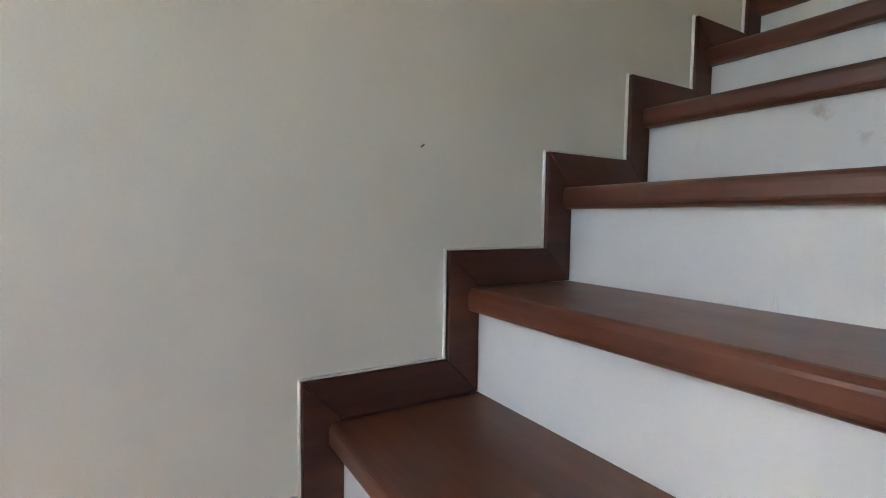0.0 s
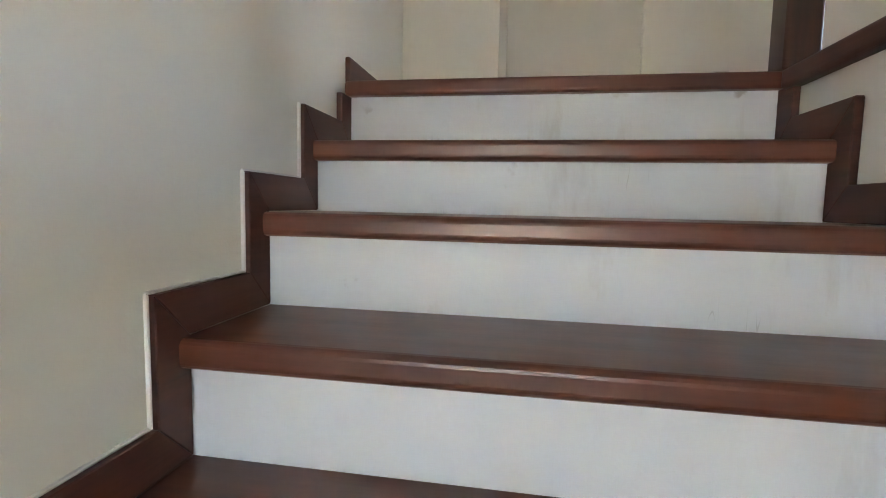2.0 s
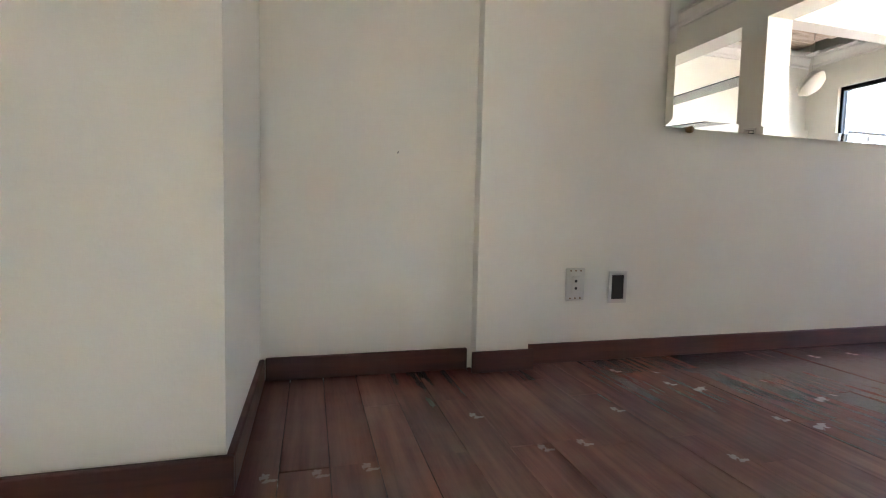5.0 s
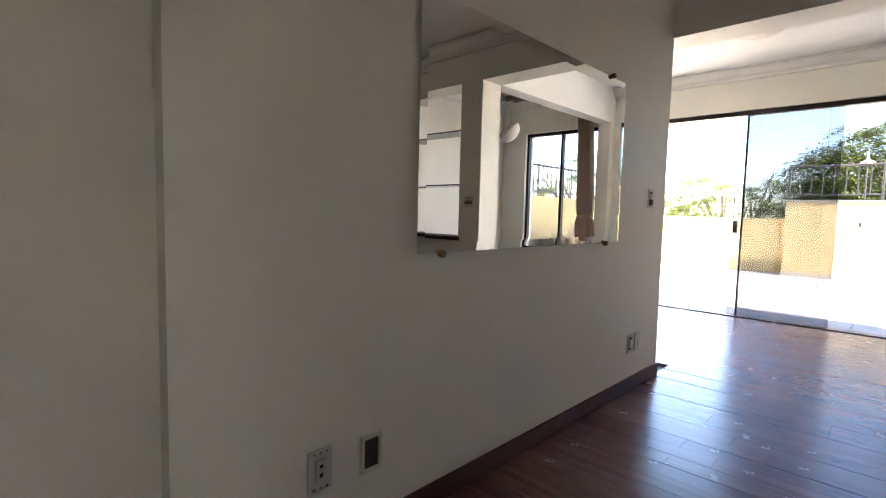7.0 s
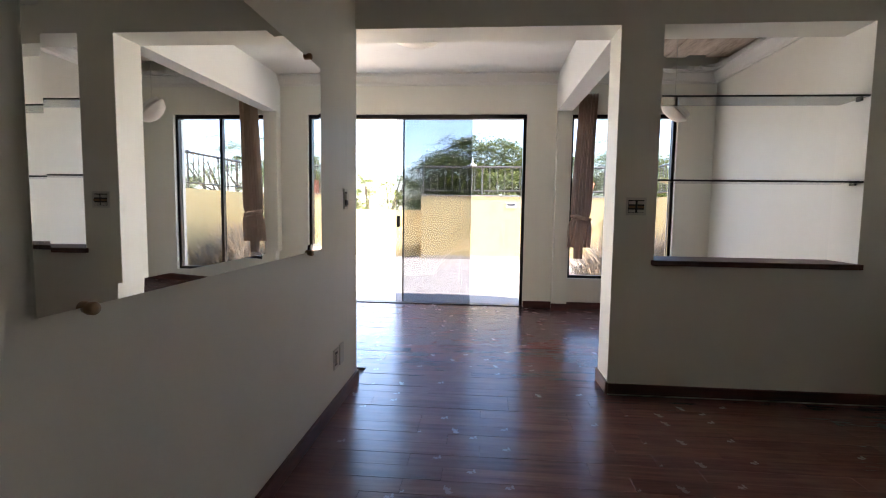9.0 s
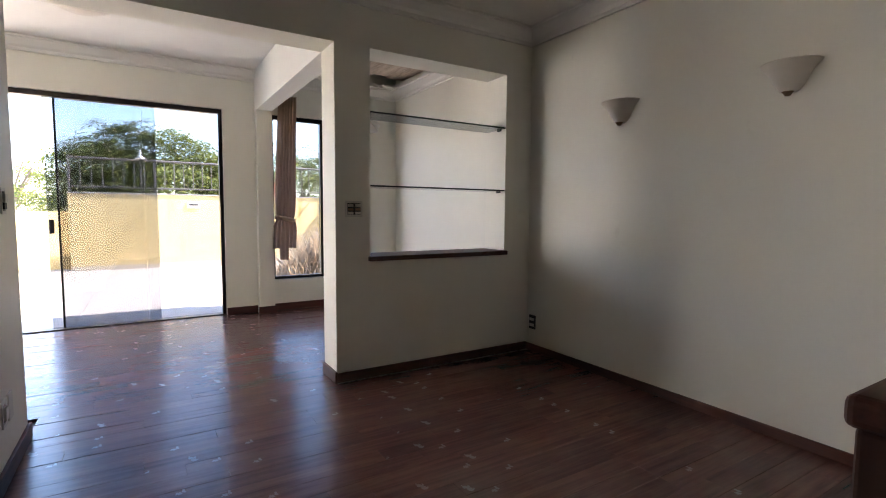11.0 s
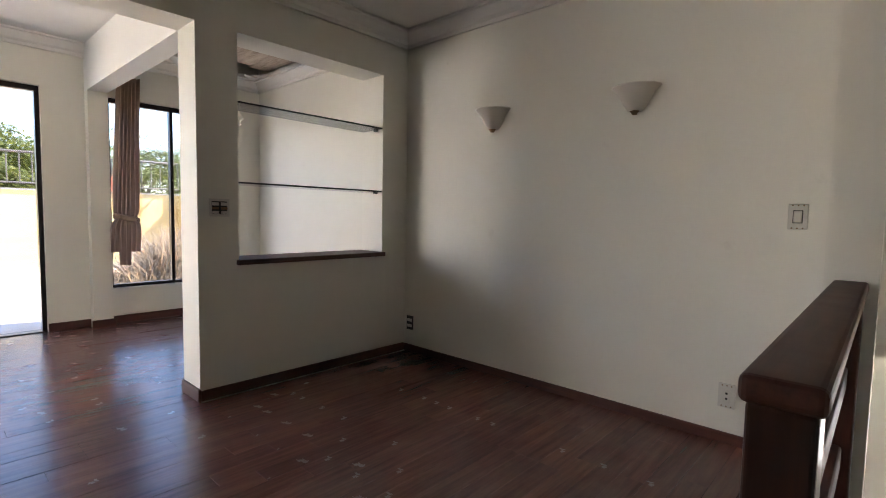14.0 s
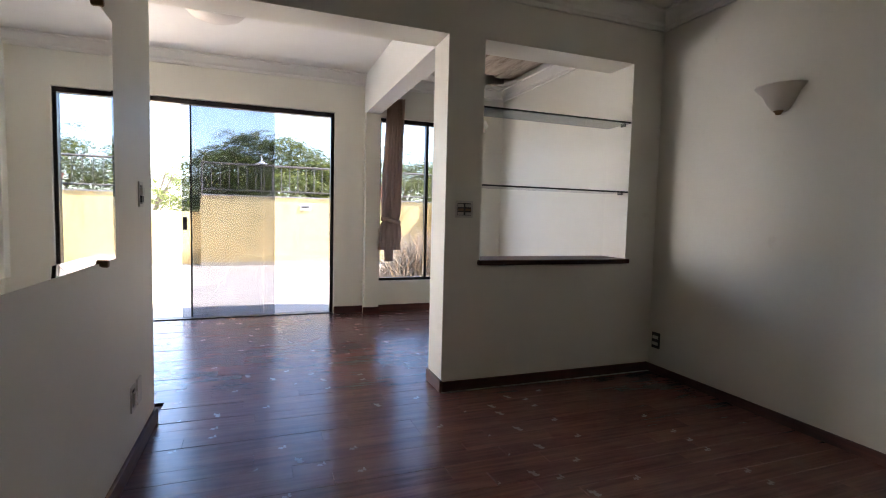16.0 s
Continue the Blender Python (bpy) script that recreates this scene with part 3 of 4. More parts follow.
# stair window
win2 = thing("window_2", "bright stair window with a metal frame", "window", (0, -4.3, 0), kind="structure")
for x0, x1, z0, z1 in ((0.03, 0.88, -0.97, -0.935), (0.03, 0.88, 0.665, 0.70), (0.03, 0.06, -0.934, 0.664), (0.85, 0.88, -0.934, 0.664), (0.06, 0.85, -0.52, -0.49)):
    part("frame", box(x0, x1, -0.02, 0.02, z0, z1), PLASTIC if z1 - z0 > 0.05 else METAL, win2)
p = part("pane", box(0.061, 0.849, -0.004, 0.004, -0.934, 0.664), glass("clear glass", (0.95, 0.96, 0.97)), win2)
p.visible_shadow = False
part("sill", box(0.005, 0.92, 0.06, 0.13, -1.0, -0.97), TRIM, win2)

# mirror
MX0, MX1, MZ0, MZ1 = 1.821, 3.281, 0.868, 1.687
mirror = thing("wall_mirror", "large frameless rectangular mirror held by brass clips", "mirror", ((MX0 + MX1) / 2, NORTH - 0.0105, MZ0), turn=0.25)


def bevelled_glass(w, h, edge=0.032, thick=0.006, drop=0.0012):
    bm = bmesh.new()
    outer = [(-w / 2, 0), (w / 2, 0), (w / 2, h), (-w / 2, h)]
    inner = [(-w / 2 + edge, edge), (w / 2 - edge, edge), (w / 2 - edge, h - edge), (-w / 2 + edge, h - edge)]
    back = [bm.verts.new((x, 0, z)) for x, z in outer]
    mid = [bm.verts.new((x, -thick + drop, z)) for x, z in outer]
    top = [bm.verts.new((x, -thick, z)) for x, z in inner]
    bm.faces.new(back)
    bm.faces.new(top)
    for i in range(4):
        j = (i + 1) % 4
        bm.faces.new([back[i], back[j], mid[j], mid[i]])
        bm.faces.new([mid[i], mid[j], top[j], top[i]])
    return bm


part("mirror_glass", bevelled_glass(MX1 - MX0, MZ1 - MZ0), MIRROR, mirror)
for x in (1.929 - (MX0 + MX1) / 2, 3.121 - (MX0 + MX1) / 2):
    for z in (-0.004, MZ1 - MZ0 + 0.004):
        knob = lathe([(0.0, 0.022), (0.010, 0.022), (0.013, 0.018), (0.013, 0.006), (0.009, -0.004), (0, -0.004)], 16)
        part("clip", knob, BRASS, mirror, "round brass mirror clip", True, Matrix.Translation((x, 0, z)) @ pose(0, 0, 0, 90))

# curtain
curtain = thing("curtain", "brown cloth curtain gathered with a tie beside the window", "curtain", (6.29, -0.50, 0.0))


def drape():
    bm = bmesh.new()
    rnd = random.Random(8)
    rows = []
    n = 72
    for i in range(41):
        u = i / 40
        z = 2.26 - u * 1.70
        tie = math.exp(-((z - 0.99) / 0.035) ** 2)
        half = 0.088 + 0.016 * min(1, u / 0.6) - 0.022 * tie + (0.02 * math.sin(min(1, (0.99 - z) / 0.12) * 1.57) if z < 0.99 else 0)
        sag = -0.03 + 0.06 * u
        row = []
        for j in range(n + 1):
            v = j / n
            fold = 0.035 * (1 - 0.4 * tie) * math.sin(v * 2 * math.pi * 6 + 0.8 * math.sin(u * 4)) + 0.012 * math.sin(v * 2 * math.pi * 13 + u * 3)
            tail = 0.12 if not 0.3 < v < 0.72 else 0.0
            hang = tail * max(0.0, (0.80 - z) / 0.24)
            row.append(bm.verts.new((fold, (0.5 - v) * 2 * half + sag, z + hang)))
        rows.append(row)
    for a, b in zip(rows, rows[1:]):
        for j in range(n):
            bm.faces.new([a[j], a[j + 1], b[j + 1], b[j]])
    bmesh.ops.solidify(bm, geom=bm.faces[:], thickness=0.003)
    return bm


part("drape", drape(), CURTAIN, curtain, smooth=True)


def band():
    """The strip of the same cloth wound round the folds."""
    bm = bmesh.new()
    rows = []
    for k in range(48):
        a = 2 * math.pi * k / 48
        r = 1 + 0.10 * math.sin(7 * a) + 0.05 * math.sin(12 * a + 1)
        x, y = 0.044 * r * math.cos(a), 0.092 * r * math.sin(a)
        lift = 0.02 * math.sin(a)
        rows.append([bm.verts.new((x * f, y * f, 0.99 + h + lift)) for f, h in ((0.97, -0.026), (1.06, -0.012), (1.08, 0.008), (1.0, 0.026), (0.9, 0.0))])
    for k in range(48):
        a, b = rows[k], rows[(k + 1) % 48]
        for i in range(5):
            bm.faces.new([a[i], b[i], b[(i + 1) % 5], a[(i + 1) % 5]])
    return bm


part("tie_band", band(), CURTAIN, curtain, "cloth tie wound round the curtain", True, Matrix.Translation((0.0, 0.014, 0.0)))
part("curtain_rail", box(-0.02, 0.139, -0.08, 0.10, 2.262, 2.28), WHITE, curtain)


# nails left in the walls
for at, turn in (((0.0, -1.669, -0.934), 90), ((0.83, NORTH, 0.72), 0)):
    nail = tagged(part("nail", rod((0, 0, 0), (0, -0.011, 0.003), 0.0016), BLACK), "small dark nail in the bare painted wall", "nail", "wall nails")
    nail.matrix_basis = pose(*at, 0, 0, turn)


# lamps
def ceiling_lamp(at):
    lamp = thing("ceiling_lamp", "round opal glass ceiling lamp, switched off", "ceiling lamp", at)
    part("plate", lathe([(0, 0), (0.15, 0), (0.15, -0.025), (0.0, -0.025)], 32), PLASTIC, lamp, smooth=False)
    part("bowl", lathe([(0.185, -0.026), (0.205, -0.03), (0.20, -0.05), (0.165, -0.085), (0.10, -0.112), (0.0, -0.122)], 40), OPAL, lamp, "opal glass bowl", True)
    for a in (0.4, 2.5, 4.6):
        part("clip", rod((0.2 * math.cos(a), 0.2 * math.sin(a), -0.035), (0.225 * math.cos(a), 0.225 * math.sin(a), -0.03), 0.006), BRASS, lamp)
    return lamp


ceiling_lamp((5.13, 1.095, CEIL_2))

hung = thing("hanging_lamp", "round white lamp bowl dangling from its cable under the broken ceiling", "ceiling lamp", (5.55, -1.11, CEIL_2 + 0.08))
tilt = Matrix.Translation((0, 0, -0.62)) @ pose(0, 0, 0, 42, -24, 0)
part("bowl", lathe([(0.0, -0.085), (0.06, -0.08), (0.11, -0.055), (0.14, -0.01), (0.147, 0.005), (0.138, 0.0), (0.10, -0.045), (0.0, -0.07)], 32), OPAL, hung, "white lamp bowl hanging askew", True, tilt)
part("base", lathe([(0, 0.06), (0.12, 0.055), (0.125, 0.03), (0.12, 0.012), (0, 0.012)], 32), PLASTIC, hung, smooth=False, at=tilt)
part("cable", rod((0, 0, 0), (0.0, 0.0, -0.57), 0.0025), PLASTIC, hung)


def sconce(x):
    lamp = thing("wall_lamp", "half-bowl opal glass wall lamp, switched off", "wall lamp", (x, SOUTH, 1.637), group="wall lamps")
    bowl = lathe([(0.022, 0.0), (0.042, 0.01), (0.066, 0.042), (0.09, 0.09), (0.118, 0.128), (0.128, 0.132), (0.124, 0.126), (0.086, 0.086), (0.04, 0.016)], 24, math.pi)
    part("shade", bowl, OPAL, lamp, "frosted half-bowl glass shade", True)
    part("back_plate", box(-0.035, 0.035, 0.0, 0.012, 0.01, 0.13, 0.003), PLASTIC, lamp)
    part("knob", lathe([(0, -0.016), (0.012, -0.014), (0.017, -0.004), (0.026, 0.004), (0.0, 0.006)], 16), BRASS, lamp, "brass knob", True, Matrix.Translation((0, 0.022, 0)))
    return lamp


sconce(3.089)
sconce(2.156)


# switches and sockets, built facing -y, standing 0 on the wall plane
def plate(name, label, category, at, turn, w=0.075, h=0.118, inserts=(), group="", face=None, hollow=False):
    t = thing(name, label, category, at, group, turn=turn)
    if hollow:
        for x0, x1, z0, z1 in ((-w / 2, -w / 2 + 0.011, -h / 2, h / 2), (w / 2 - 0.011, w / 2, -h / 2, h / 2),
                               (-w / 2 + 0.011, w / 2 - 0.011, h / 2 - 0.014, h / 2), (-w / 2 + 0.011, w / 2 - 0.011, -h / 2, -h / 2 + 0.014)):
            part("rim", box(x0, x1, -0.006, 0, z0, z1), face or PLASTIC, t)
        part("box_back", box(-w / 2 + 0.011, w / 2 - 0.011, -0.002, 0, -h / 2 + 0.014, h / 2 - 0.014), BLACK, t, "empty dark wall box")
    else:
        cover = part("cover", box(-w / 2, w / 2, -0.008, 0, -h / 2, h / 2, 0.003, 2), face or PLASTIC, t)
    holder = t
    for n, mat, x0, x1, z0, z1, d in inserts:
        ob = part(n, box(x0, x1, -d, -0.0085 if not hollow else -0.003, z0, z1, 0.0015), mat, cover if n == "screw" else holder if n == "slot" else t)
        if n == "socket":
            holder = ob
    return t


SCREWS = tuple(("screw", BRASS, x - 0.003, x + 0.003, z - 0.003, z + 0.003, 0.0105) for x in (-0.02, 0.0, 0.02) for z in (-0.05, 0.05))
SOCKET = (("socket", PLASTIC, -0.016, 0.016, -0.03, 0.03, 0.013), ("slot", BLACK, -0.005, 0.005, 0.008, 0.018, 0.0145), ("slot", BLACK, -0.005, 0.005, -0.018, -0.008, 0.0145))
plate("wall_socket", "bare white wall socket with a missing cover", "socket", (1.485, NORTH, 0.284), 0, inserts=SOCKET + SCREWS)
plate("wall_socket", "empty wall box with a dark opening", "socket", (1.664, NORTH, 0.271), 0, hollow=True, inserts=SCREWS[:0])
plate("light_switch", "light switch without its cover plate", "light switch", (3.714, NORTH, 1.109), 0, 0.07, 0.11, hollow=True,
      inserts=(("rocker", PLASTIC, -0.02, 0.02, -0.004, 0.03, 0.016), ("rocker", BLACK, -0.02, 0.02, -0.034, -0.006, 0.012)))
plate("wall_socket", "wall socket without its cover plate", "socket", (3.527, NORTH, 0.271), 0, 0.075, 0.105, hollow=True,
      inserts=(("socket", PLASTIC, -0.018, 0.018, -0.024, 0.024, 0.014),))
plate("blank_plate", "blank white cover plate", "cover plate", (3.62, NORTH, 0.273), 0, 0.07, 0.112)
plate("light_switch", "double light switch without its cover plates", "light switch", (INNER, -0.334, 1.092), -90, 0.11, 0.10, hollow=True,
      inserts=tuple(("rocker", m, x - 0.017, x + 0.017, z0, z1, 0.014) for x in (-0.024, 0.024) for m, z0, z1 in ((PLASTIC, 0.012, 0.030), (BRASS, -0.010, 0.004), (PLASTIC, -0.034, -0.018))))
plate("wall_socket", "dark double socket without its cover", "socket", (3.861, SOUTH, 0.226), 180, 0.07, 0.11, face=BLACK,
      inserts=tuple(("socket", PLASTIC, -0.025, 0.025, z - 0.011, z + 0.011, 0.013) for z in (-0.022, 0.022)))
plate("light_switch", "white light switch with one rocker", "light switch", (1.424, SOUTH, 1.097), 180, 0.072, 0.112,
      inserts=(("surround", BLACK, -0.018, 0.018, -0.028, 0.028, 0.0095), ("rocker", PLASTIC, -0.0155, 0.0155, -0.0255, 0.0255, 0.015)) + SCREWS)
plate("wall_socket", "white wall socket with its cover", "socket", (1.654, SOUTH, 0.233), 180, inserts=SOCKET + SCREWS)

# open wall box with dangling cables near the railing
cables = thing("loose_cables", "open wall box with dangling cables and a brass lampholder", "cables", (1.492, SOUTH, 0.232))
part("wall_box", box(-0.03, 0.03, 0.0, 0.004, -0.035, 0.05), BLACK, cables, "dark open wall box")


def cable(points, r, mat):
    bm = bmesh.new()
    for a, b in zip(points, points[1:]):
        a, b = Vector(a), Vector(b)
        turn = (b - a).to_track_quat("Z", "Y").to_matrix().to_4x4()
        bmesh.ops.create_cone(bm, cap_ends=True, segments=6, radius1=r, radius2=r, depth=(b - a).length + r, matrix=Matrix.Translation((a + b) / 2) @ turn)
    part("cable", bm, mat, cables)


cable([(0.01, 0.003, 0.02), (0.02, 0.03, 0.03), (0.03, 0.045, -0.02), (0.02, 0.04, -0.08)], 0.004, PLASTIC)
cable([(-0.01, 0.003, 0.01), (-0.02, 0.025, 0.0), (-0.012, 0.035, -0.05), (0.005, 0.035, -0.10)], 0.004, BLACK)
part("lampholder", rod((0.018, 0.038, -0.075), (0.022, 0.042, -0.125), 0.014, 12), BRASS, cables, "small brass lampholder")

# ---- outside ----
TZ = -0.05
ground = structure("ground", box(-60, 200, -150, 150, -6.5, -6.2), CONCRETE, "ground far below the terrace", "ground")
structure("terrace_floor", box(FRONT + 0.2, 12.9, -3.1, 9.0, TZ - 0.3, TZ), TERRACE, "pale tiled terrace floor in full sun", "floor")
PX = 11.9


def tiles(x0, x1, y0, y1, side, joint, z):
    """Large square tiles with open joints, joined into one mesh."""
    bm = bmesh.new()
    rnd = random.Random(21)
    x = x0
    while x < x1 - 0.05:
        y = y0
        while y < y1 - 0.05:
            up = z + rnd.uniform(-0.001, 0.001)
            c = [bm.verts.new((a, b, h)) for h in (z - 0.012, up) for a, b in ((x, y), (min(x + side, x1) - joint, y), (min(x + side, x1) - joint, min(y + side, y1) - joint), (x, min(y + side, y1) - joint))]
            bm.faces.new(c[4:])
            for i in range(4):
                bm.faces.new([c[i], c[(i + 1) % 4], c[4 + (i + 1) % 4], c[4 + i]])
            y += side
        x += side
    return bm


terrace_tiles = part("terrace_tiles", tiles(FRONT + 0.205, PX - 0.013, -2.91, 5.19, 0.86, 0.008, TZ + 0.010), TERRACE, bpy.data.objects["terrace_floor"])
terrace_tiles["kind"] = "stuff"
structure("parapet_east", box(PX, PX + 0.2, -3.1, 1.92, TZ, 1.36), YELLOW, "yellow rendered parapet wall with streaks of rust", "wall")
structure("parapet_east_cap", box(PX - 0.02, PX + 0.22, -3.1, 1.94, 1.361, 1.385), CONCRETE, "thin coping on the parapet", "wall")
structure("parapet_north", box(PX + 0.55, PX + 0.75, 1.93, 5.4, TZ, 1.03), YELLOW, "low yellow rendered parapet wall", "wall")
structure("parapet_south", box(FRONT + 0.2, PX - 0.001, -3.1, -2.92, TZ, 1.36), YELLOW, "yellow rendered side parapet of the terrace", "wall")
# out of view; added as a sunlit reflector for the wall with the lamps
structure("terrace_bounce_wall", box(FRONT + 0.2, PX + 0.549, 5.2, 5.4, TZ, 2.7), WHITE, "unseen white wall added to bounce sunlight through the open door", "wall")
structure("terrace_skirting", box(PX - 0.012, PX - 0.001, -2.919, 1.92, TZ, TZ + 0.09), TERRACE, "tiled skirting of the parapet", "trim")


def terrace_rail(name, a, b):
    a, b = Vector(a), Vector(b)
    r = thing(name, "brown painted iron railing on the parapet", "railing", a)
    d = b - a
    part("top_bar", rod((0, 0, 0.62), d + Vector((0, 0, 0.62)), 0.022), IRON, r)
    part("bottom_bar", rod((0, 0, 0.10), d + Vector((0, 0, 0.10)), 0.016), IRON, r)
    n = int(d.length / 0.165)
    shared = mesh_of("baluster", rod((0, 0, 0.10), (0, 0, 0.62), 0.010, 6), IRON)
    post = mesh_of("post", rod((0, 0, 0.0), (0, 0, 0.66), 0.02, 6), IRON)
    for i in range(n + 1):
        big = i % 8 == 0
        ob = new("post" if big else "baluster", post if big else shared)
        ob.parent = r
        ob.location = d * (i / n)
    return r


terrace_rail("terrace_railing", (PX + 0.1, 1.9, 1.385), (PX + 0.1, -2.9, 1.385))
terrace_rail("terrace_railing", (PX - 0.1, -3.0, 1.361), (FRONT + 0.4, -3.0, 1.361))

# tap and number plate on the parapet
tap = thing("garden_tap", "small dark garden tap on the parapet", "tap", (PX, 0.82, 0.98))
part("pipe", rod((0, 0, 0), (-0.12, 0, 0), 0.012), BLACK, tap)
part("spout", rod((-0.11, 0, 0.01), (-0.12, 0, -0.06), 0.014), BLACK, tap)
vent = thing("wall_plate", "small white plate with a dark slot on the parapet", "plate", (PX, -0.07, 1.17))
part("cover", box(-0.02, -0.001, -0.11, 0.11, -0.06, 0.06, 0.004), PLASTIC, vent)
part("slot", box(-0.025, -0.0205, -0.08, 0.08, -0.005, 0.025), BLACK, vent)
light = thing("garden_lamp", "slim garden lamp with a white cap standing on the parapet", "lamp", (PX - 0.01, 0.80, 1.385))
part("pole", rod((0, 0, 0), (0, 0, 0.66), 0.013), IRON, light)
part("cap", lathe([(0, 0.82), (0.012, 0.80), (0.02, 0.72), (0.03, 0.69), (0.11, 0.645), (0.10, 0.63), (0, 0.625)], 20), PLASTIC, light, smooth=True)


# trees
def tree(at, height, spread, seed, count=2600):
    rnd = random.Random(seed)
    t = thing("tree", "broad leafy green tree beyond the terrace", "tree", at)
    trunk = bmesh.new()
    limbs = [(Vector((0, 0, 0)), Vector((0.2, 0.1, height * 0.5)), 0.28, 0.2)]
    tips = []
    for k in range(9):
        a = 2 * math.pi * k / 9 + rnd.uniform(-0.3, 0.3)
        r = spread * rnd.uniform(0.45, 0.85)
        mid = Vector((0.2, 0.1, height * 0.48))
        end = Vector((r * math.cos(a), r * math.sin(a), height * rnd.uniform(0.66, 0.92)))
        limbs.append((mid, end, 0.13, 0.03))
        tips.append(end)
        for _ in range(2):
            e2 = end + Vector((rnd.uniform(-1, 1), rnd.uniform(-1, 1), rnd.uniform(-0.2, 0.6))) * spread * 0.32
            limbs.append((mid.lerp(end, 0.6), e2, 0.06, 0.015))
            tips.append(e2)
    for a, b, r1, r2 in limbs:
        turn = (b - a).to_track_quat("Z", "Y").to_matrix().to_4x4()
        bmesh.ops.create_cone(trunk, cap_ends=True, segments=7, radius1=r1, radius2=r2, depth=(b - a).length, matrix=Matrix.Translation((a + b) / 2) @ turn)
    part("trunk", trunk, BARK, t)
    verts, faces = [], []
    middle = Vector((0.0, 0.0, height * 0.74))
    for _ in range(count // 55):
        way = Vector((rnd.gauss(0, 1), rnd.gauss(0, 1), rnd.gauss(0.3, 0.7))).normalized()
        reach = rnd.uniform(0.35, 1.0) ** 0.5 * rnd.uniform(0.88, 1.08)
        c = middle + Vector((way.x * spread, way.y * spread, way.z * height * 0.24)) * reach
        size = rnd.uniform(0.22, 0.55)
        flat = rnd.uniform(0.16, 0.3)
        lean = Vector((rnd.gauss(0, 0.15), rnd.gauss(0, 0.15), 0)) + Vector((way.x, way.y, 0)) * -0.25
        for _ in range(330):
            dx, dy = rnd.gauss(0, 1) * size, rnd.gauss(0, 1) * size
            p = c + Vector((dx, dy, rnd.gauss(0, flat) * size + lean.x * dx + lean.y * dy - 0.12 * (dx * dx + dy * dy) / size))
            n = (Vector((rnd.gauss(0, 0.55), rnd.gauss(0, 0.55), 1)) + way * 0.4).normalized()
            u = Matrix.Rotation(rnd.uniform(0, 6.28), 3, n) @ n.orthogonal().normalized()
            w = n.cross(u)
            s = rnd.uniform(0.03, 0.075)
            i = len(verts)
            verts += [p - u * s, p + w * s * 0.42, p + u * s, p - w * s * 0.42]
            faces.append((i, i + 1, i + 2, i + 3))
    me = bpy.data.meshes.new("crown")
    me.from_pydata([tuple(v) for v in verts], [], faces)
    me.materials.append(LEAF)
    crown = new("crown", me)
    crown.parent = t
    return t


tree((21.0, 0.55, -6.2), 10.6, 2.8, 1, 15000)
tree((27.0, 6.6, -6.2), 9.9, 3.4, 2, 6500)
tree((25.0, -4.9, -6.2), 10.8, 3.8, 3, 12000)
tree((30.0, -13.0, -6.2), 12.0, 4.5, 5, 5000)
tree((34.0, 14.5, -6.2), 9.8, 4.0, 7, 3000)

# dry plants by the window
rnd = random.Random(12)
verts, faces = [], []
for _ in range(3600):
    a = rnd.uniform(0, 6.28)
    r = abs(rnd.gauss(0, 0.4))
    base = Vector((9.1 + r * math.cos(a) * 0.6, -1.9 + r * math.sin(a) * 1.3, TZ))
    top = base + Vector((rnd.gauss(0, 0.3), rnd.gauss(0, 0.3), rnd.uniform(0.2, 1.0) * max(0.25, 1 - 0.8 * r)))
    side = Vector((rnd.gauss(0, 1), rnd.gauss(0, 1), 0)).normalized() * 0.008
    i = len(verts)
    bow = (base + top) / 2 + Vector((rnd.gauss(0, 0.12), rnd.gauss(0, 0.12), rnd.uniform(0, 0.15)))
    verts += [tuple(base - side), tuple(base + side), tuple(bow + side), tuple(bow - side), tuple(top)]
    faces += [(i, i + 1, i + 2, i + 3), (i + 3, i + 2, i + 4)]
me = bpy.data.meshes.new("dry_plants")
me.from_pydata(verts, [], faces)
me.materials.append(DRY)
tagged(new("dry_plants", me), "clump of dry straw-coloured plants on the terrace", "dry grass", kind="stuff")


# flower pot on the parapet and a stack of roof sheets by the wall
pot = thing("flower_pot", "terracotta flower pot standing on the parapet", "flower pot", (PX + 0.1, -1.70, 1.385))
part("body", lathe([(0, 0), (0.11, 0), (0.15, 0.24), (0.165, 0.245), (0.165, 0.29), (0.14, 0.29), (0.13, 0.2), (0, 0.2)], 20), material("terracotta", (0.42, 0.15, 0.08), 0.8), pot)
stack = thing("roof_sheets", "stack of pale corrugated roof sheets on the terrace", "roof sheets", (9.7, -2.45, TZ))
for i in range(5):
    sheet = bmesh.new()
    rows = [[sheet.verts.new((0.9 * s - 0.45, 0.028 * j - 0.42, 0.035 + 0.085 * i + 0.018 * math.sin(j * 1.3))) for j in range(31)] for s in (0, 1)]
    for j in range(30):
        sheet.faces.new([rows[0][j], rows[1][j], rows[1][j + 1], rows[0][j + 1]])
    bmesh.ops.solidify(sheet, geom=sheet.faces[:], thickness=0.012)
    part("sheet", sheet, CONCRETE, stack)
# added pale slab that reflects sunlight into the stairwell
structure("bounce_ground", box(-6, 12, -14, -4.4, GROUND - 0.3, GROUND - 0.05), TERRACE, "pale ground added to bounce sunlight up through the stair window", "ground")


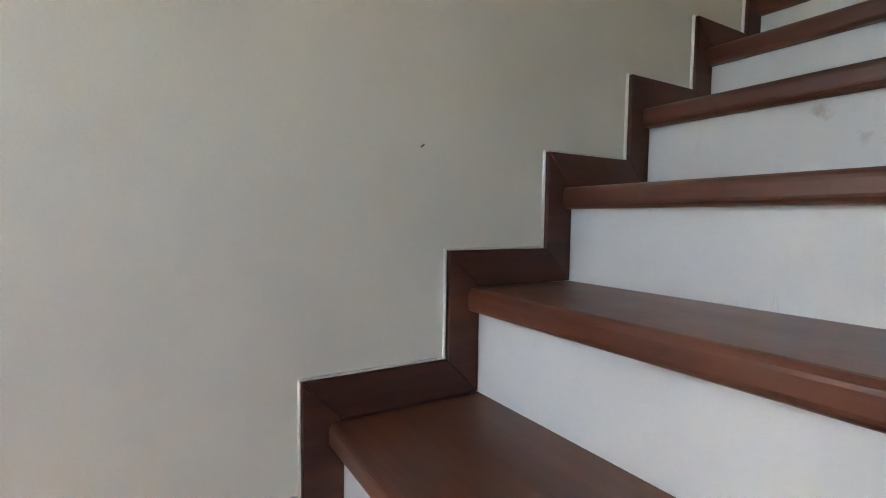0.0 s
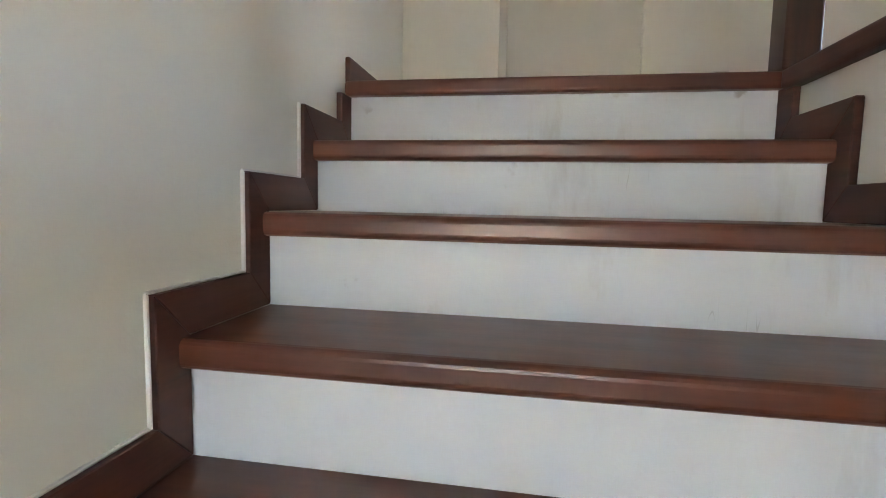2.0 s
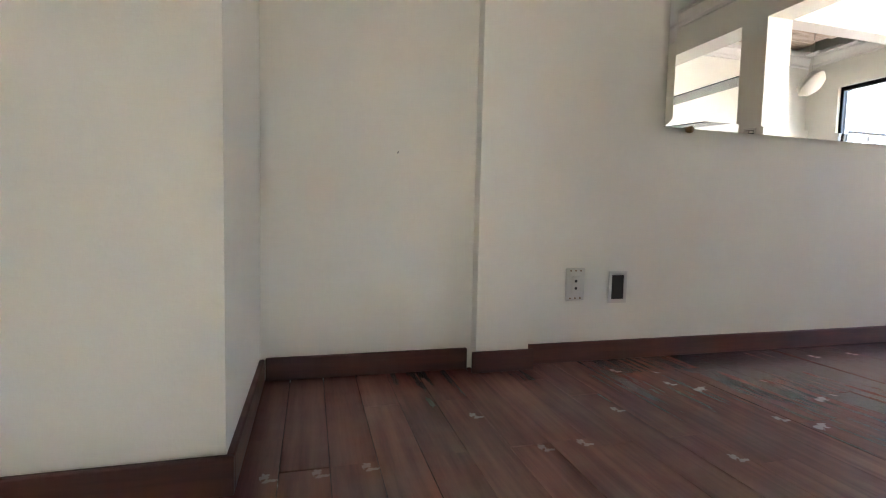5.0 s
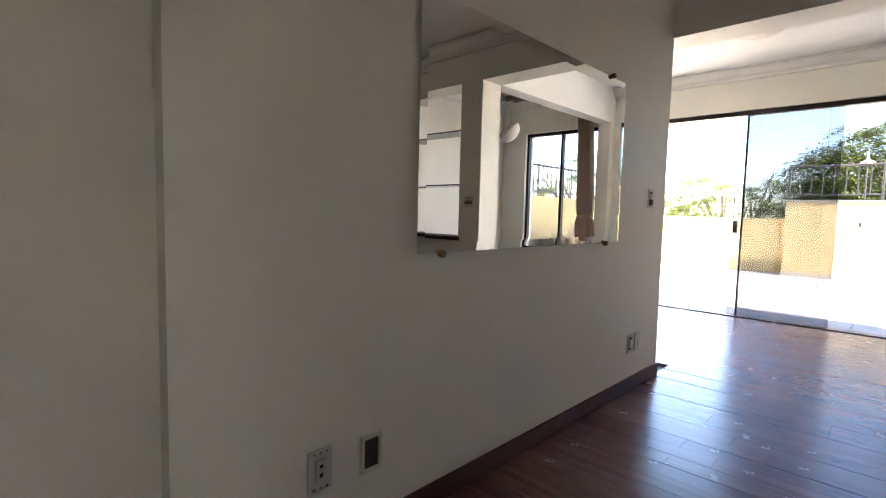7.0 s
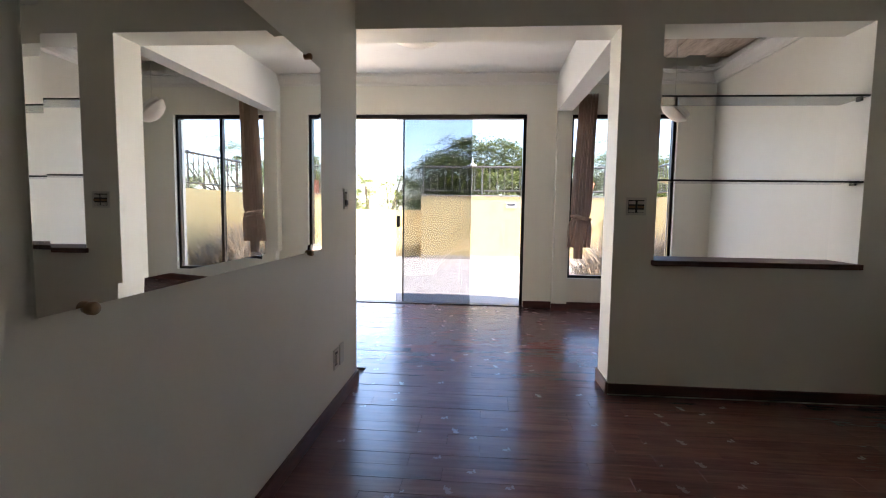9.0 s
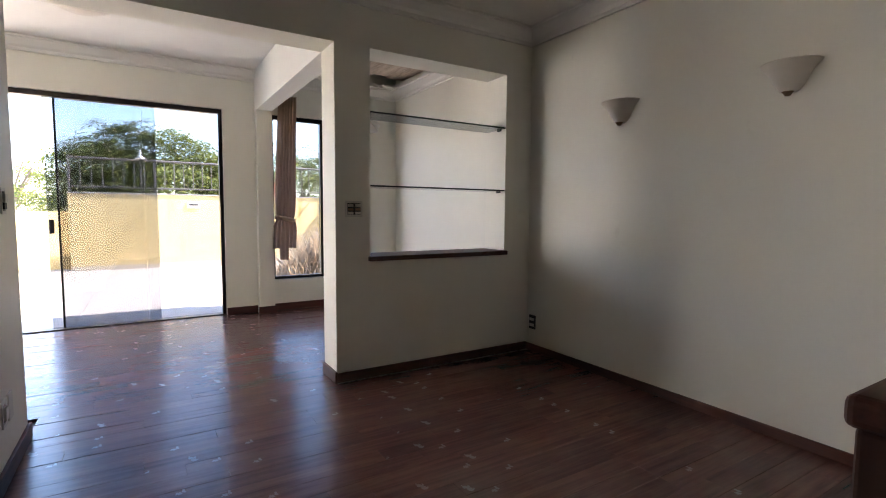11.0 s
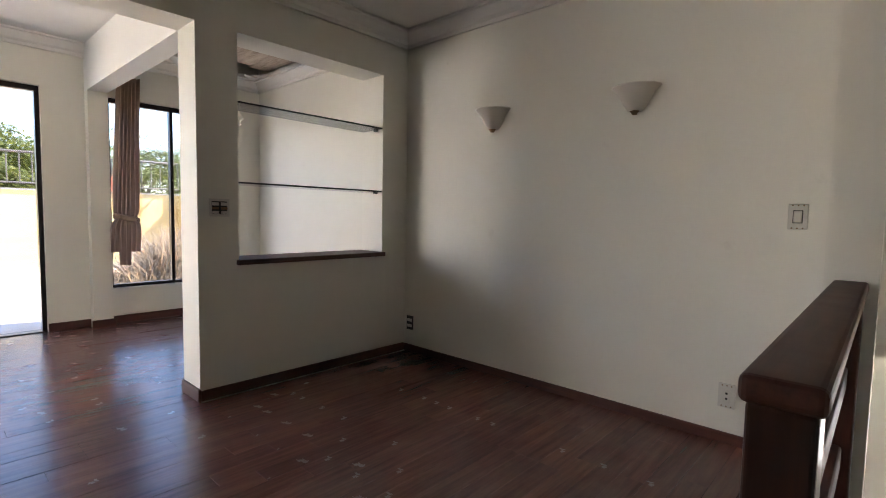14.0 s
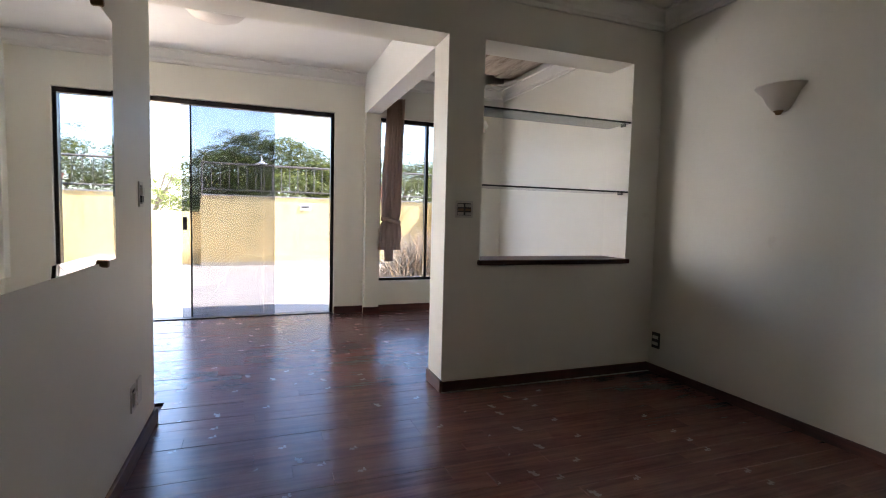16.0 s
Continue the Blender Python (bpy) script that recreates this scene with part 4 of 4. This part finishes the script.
# ---- parquet ----
def lay_floor():
    rnd = random.Random(3)
    cache = {}
    width = 0.10
    near, far = [], []
    x = 0.0
    while x < FRONT - 0.005:
        x1 = min(x + width, FRONT + 0.001)
        if x1 <= STAIR_W + 0.09:
            spans = [(0.062, NORTH)]
        elif x1 <= INNER:
            spans = [(SOUTH, NORTH)]
        elif x < INNER_BACK:
            spans = [(-0.215, NORTH)]
        else:
            spans = [(SOUTH_2, NORTH_2)]
        for y0, y1 in spans:
            y = y0
            first = True
            while y < y1 - 0.02:
                length = rnd.choice((0.45, 0.6, 0.75, 0.9, 1.05))
                if first:
                    length = rnd.choice((0.2, 0.35, 0.5, 0.65, 0.8))
                    first = False
                end = min(y + length, y1)
                if y1 - end < 0.15:
                    end = y1
                (near if x < 5.7 and y < 1.6 else far).append((x, x1, y, end))
                y = end
        x = x1
    for x0, x1, y0, y1 in near[:330]:
        key = (round(x1 - x0, 3), round(y1 - y0, 3))
        if key not in cache:
            w, l = key
            cache[key] = mesh_of("plank", box(0.0007, w - 0.0007, 0.0003, l - 0.0003, -0.018, 0.0, 0.0004), PLANK)
        ob = new("plank", cache[key])
        ob.parent = floor
        ob.location = (x0, y0, rnd.uniform(-0.0010, 0.0004))
        ob.rotation_euler = (rnd.gauss(0, 0.0006), rnd.gauss(0, 0.0045), 0)
    rest = bmesh.new()
    for x0, x1, y0, y1 in near[330:] + far:
        dz, tip, slope = rnd.uniform(-0.0016, 0.0008), rnd.gauss(0, 0.007), rnd.gauss(0, 0.0012)
        xa, xb, ya, yb = x0 + 0.0008, x1 - 0.0008, y0 + 0.0008, y1 - 0.0008
        low = [rest.verts.new((x, y, -0.018)) for x, y in ((xa, ya), (xb, ya), (xb, yb), (xa, yb))]
        top = [rest.verts.new((v.co.x, v.co.y, dz + tip * (v.co.x - x0) + slope * (v.co.y - y0))) for v in low]
        rest.faces.new(top)
        for i in range(4):
            rest.faces.new([low[i], low[(i + 1) % 4], top[(i + 1) % 4], top[i]])
    ob = part("planks", rest, PLANK, floor)
    ob["kind"] = "stuff"


lay_floor()
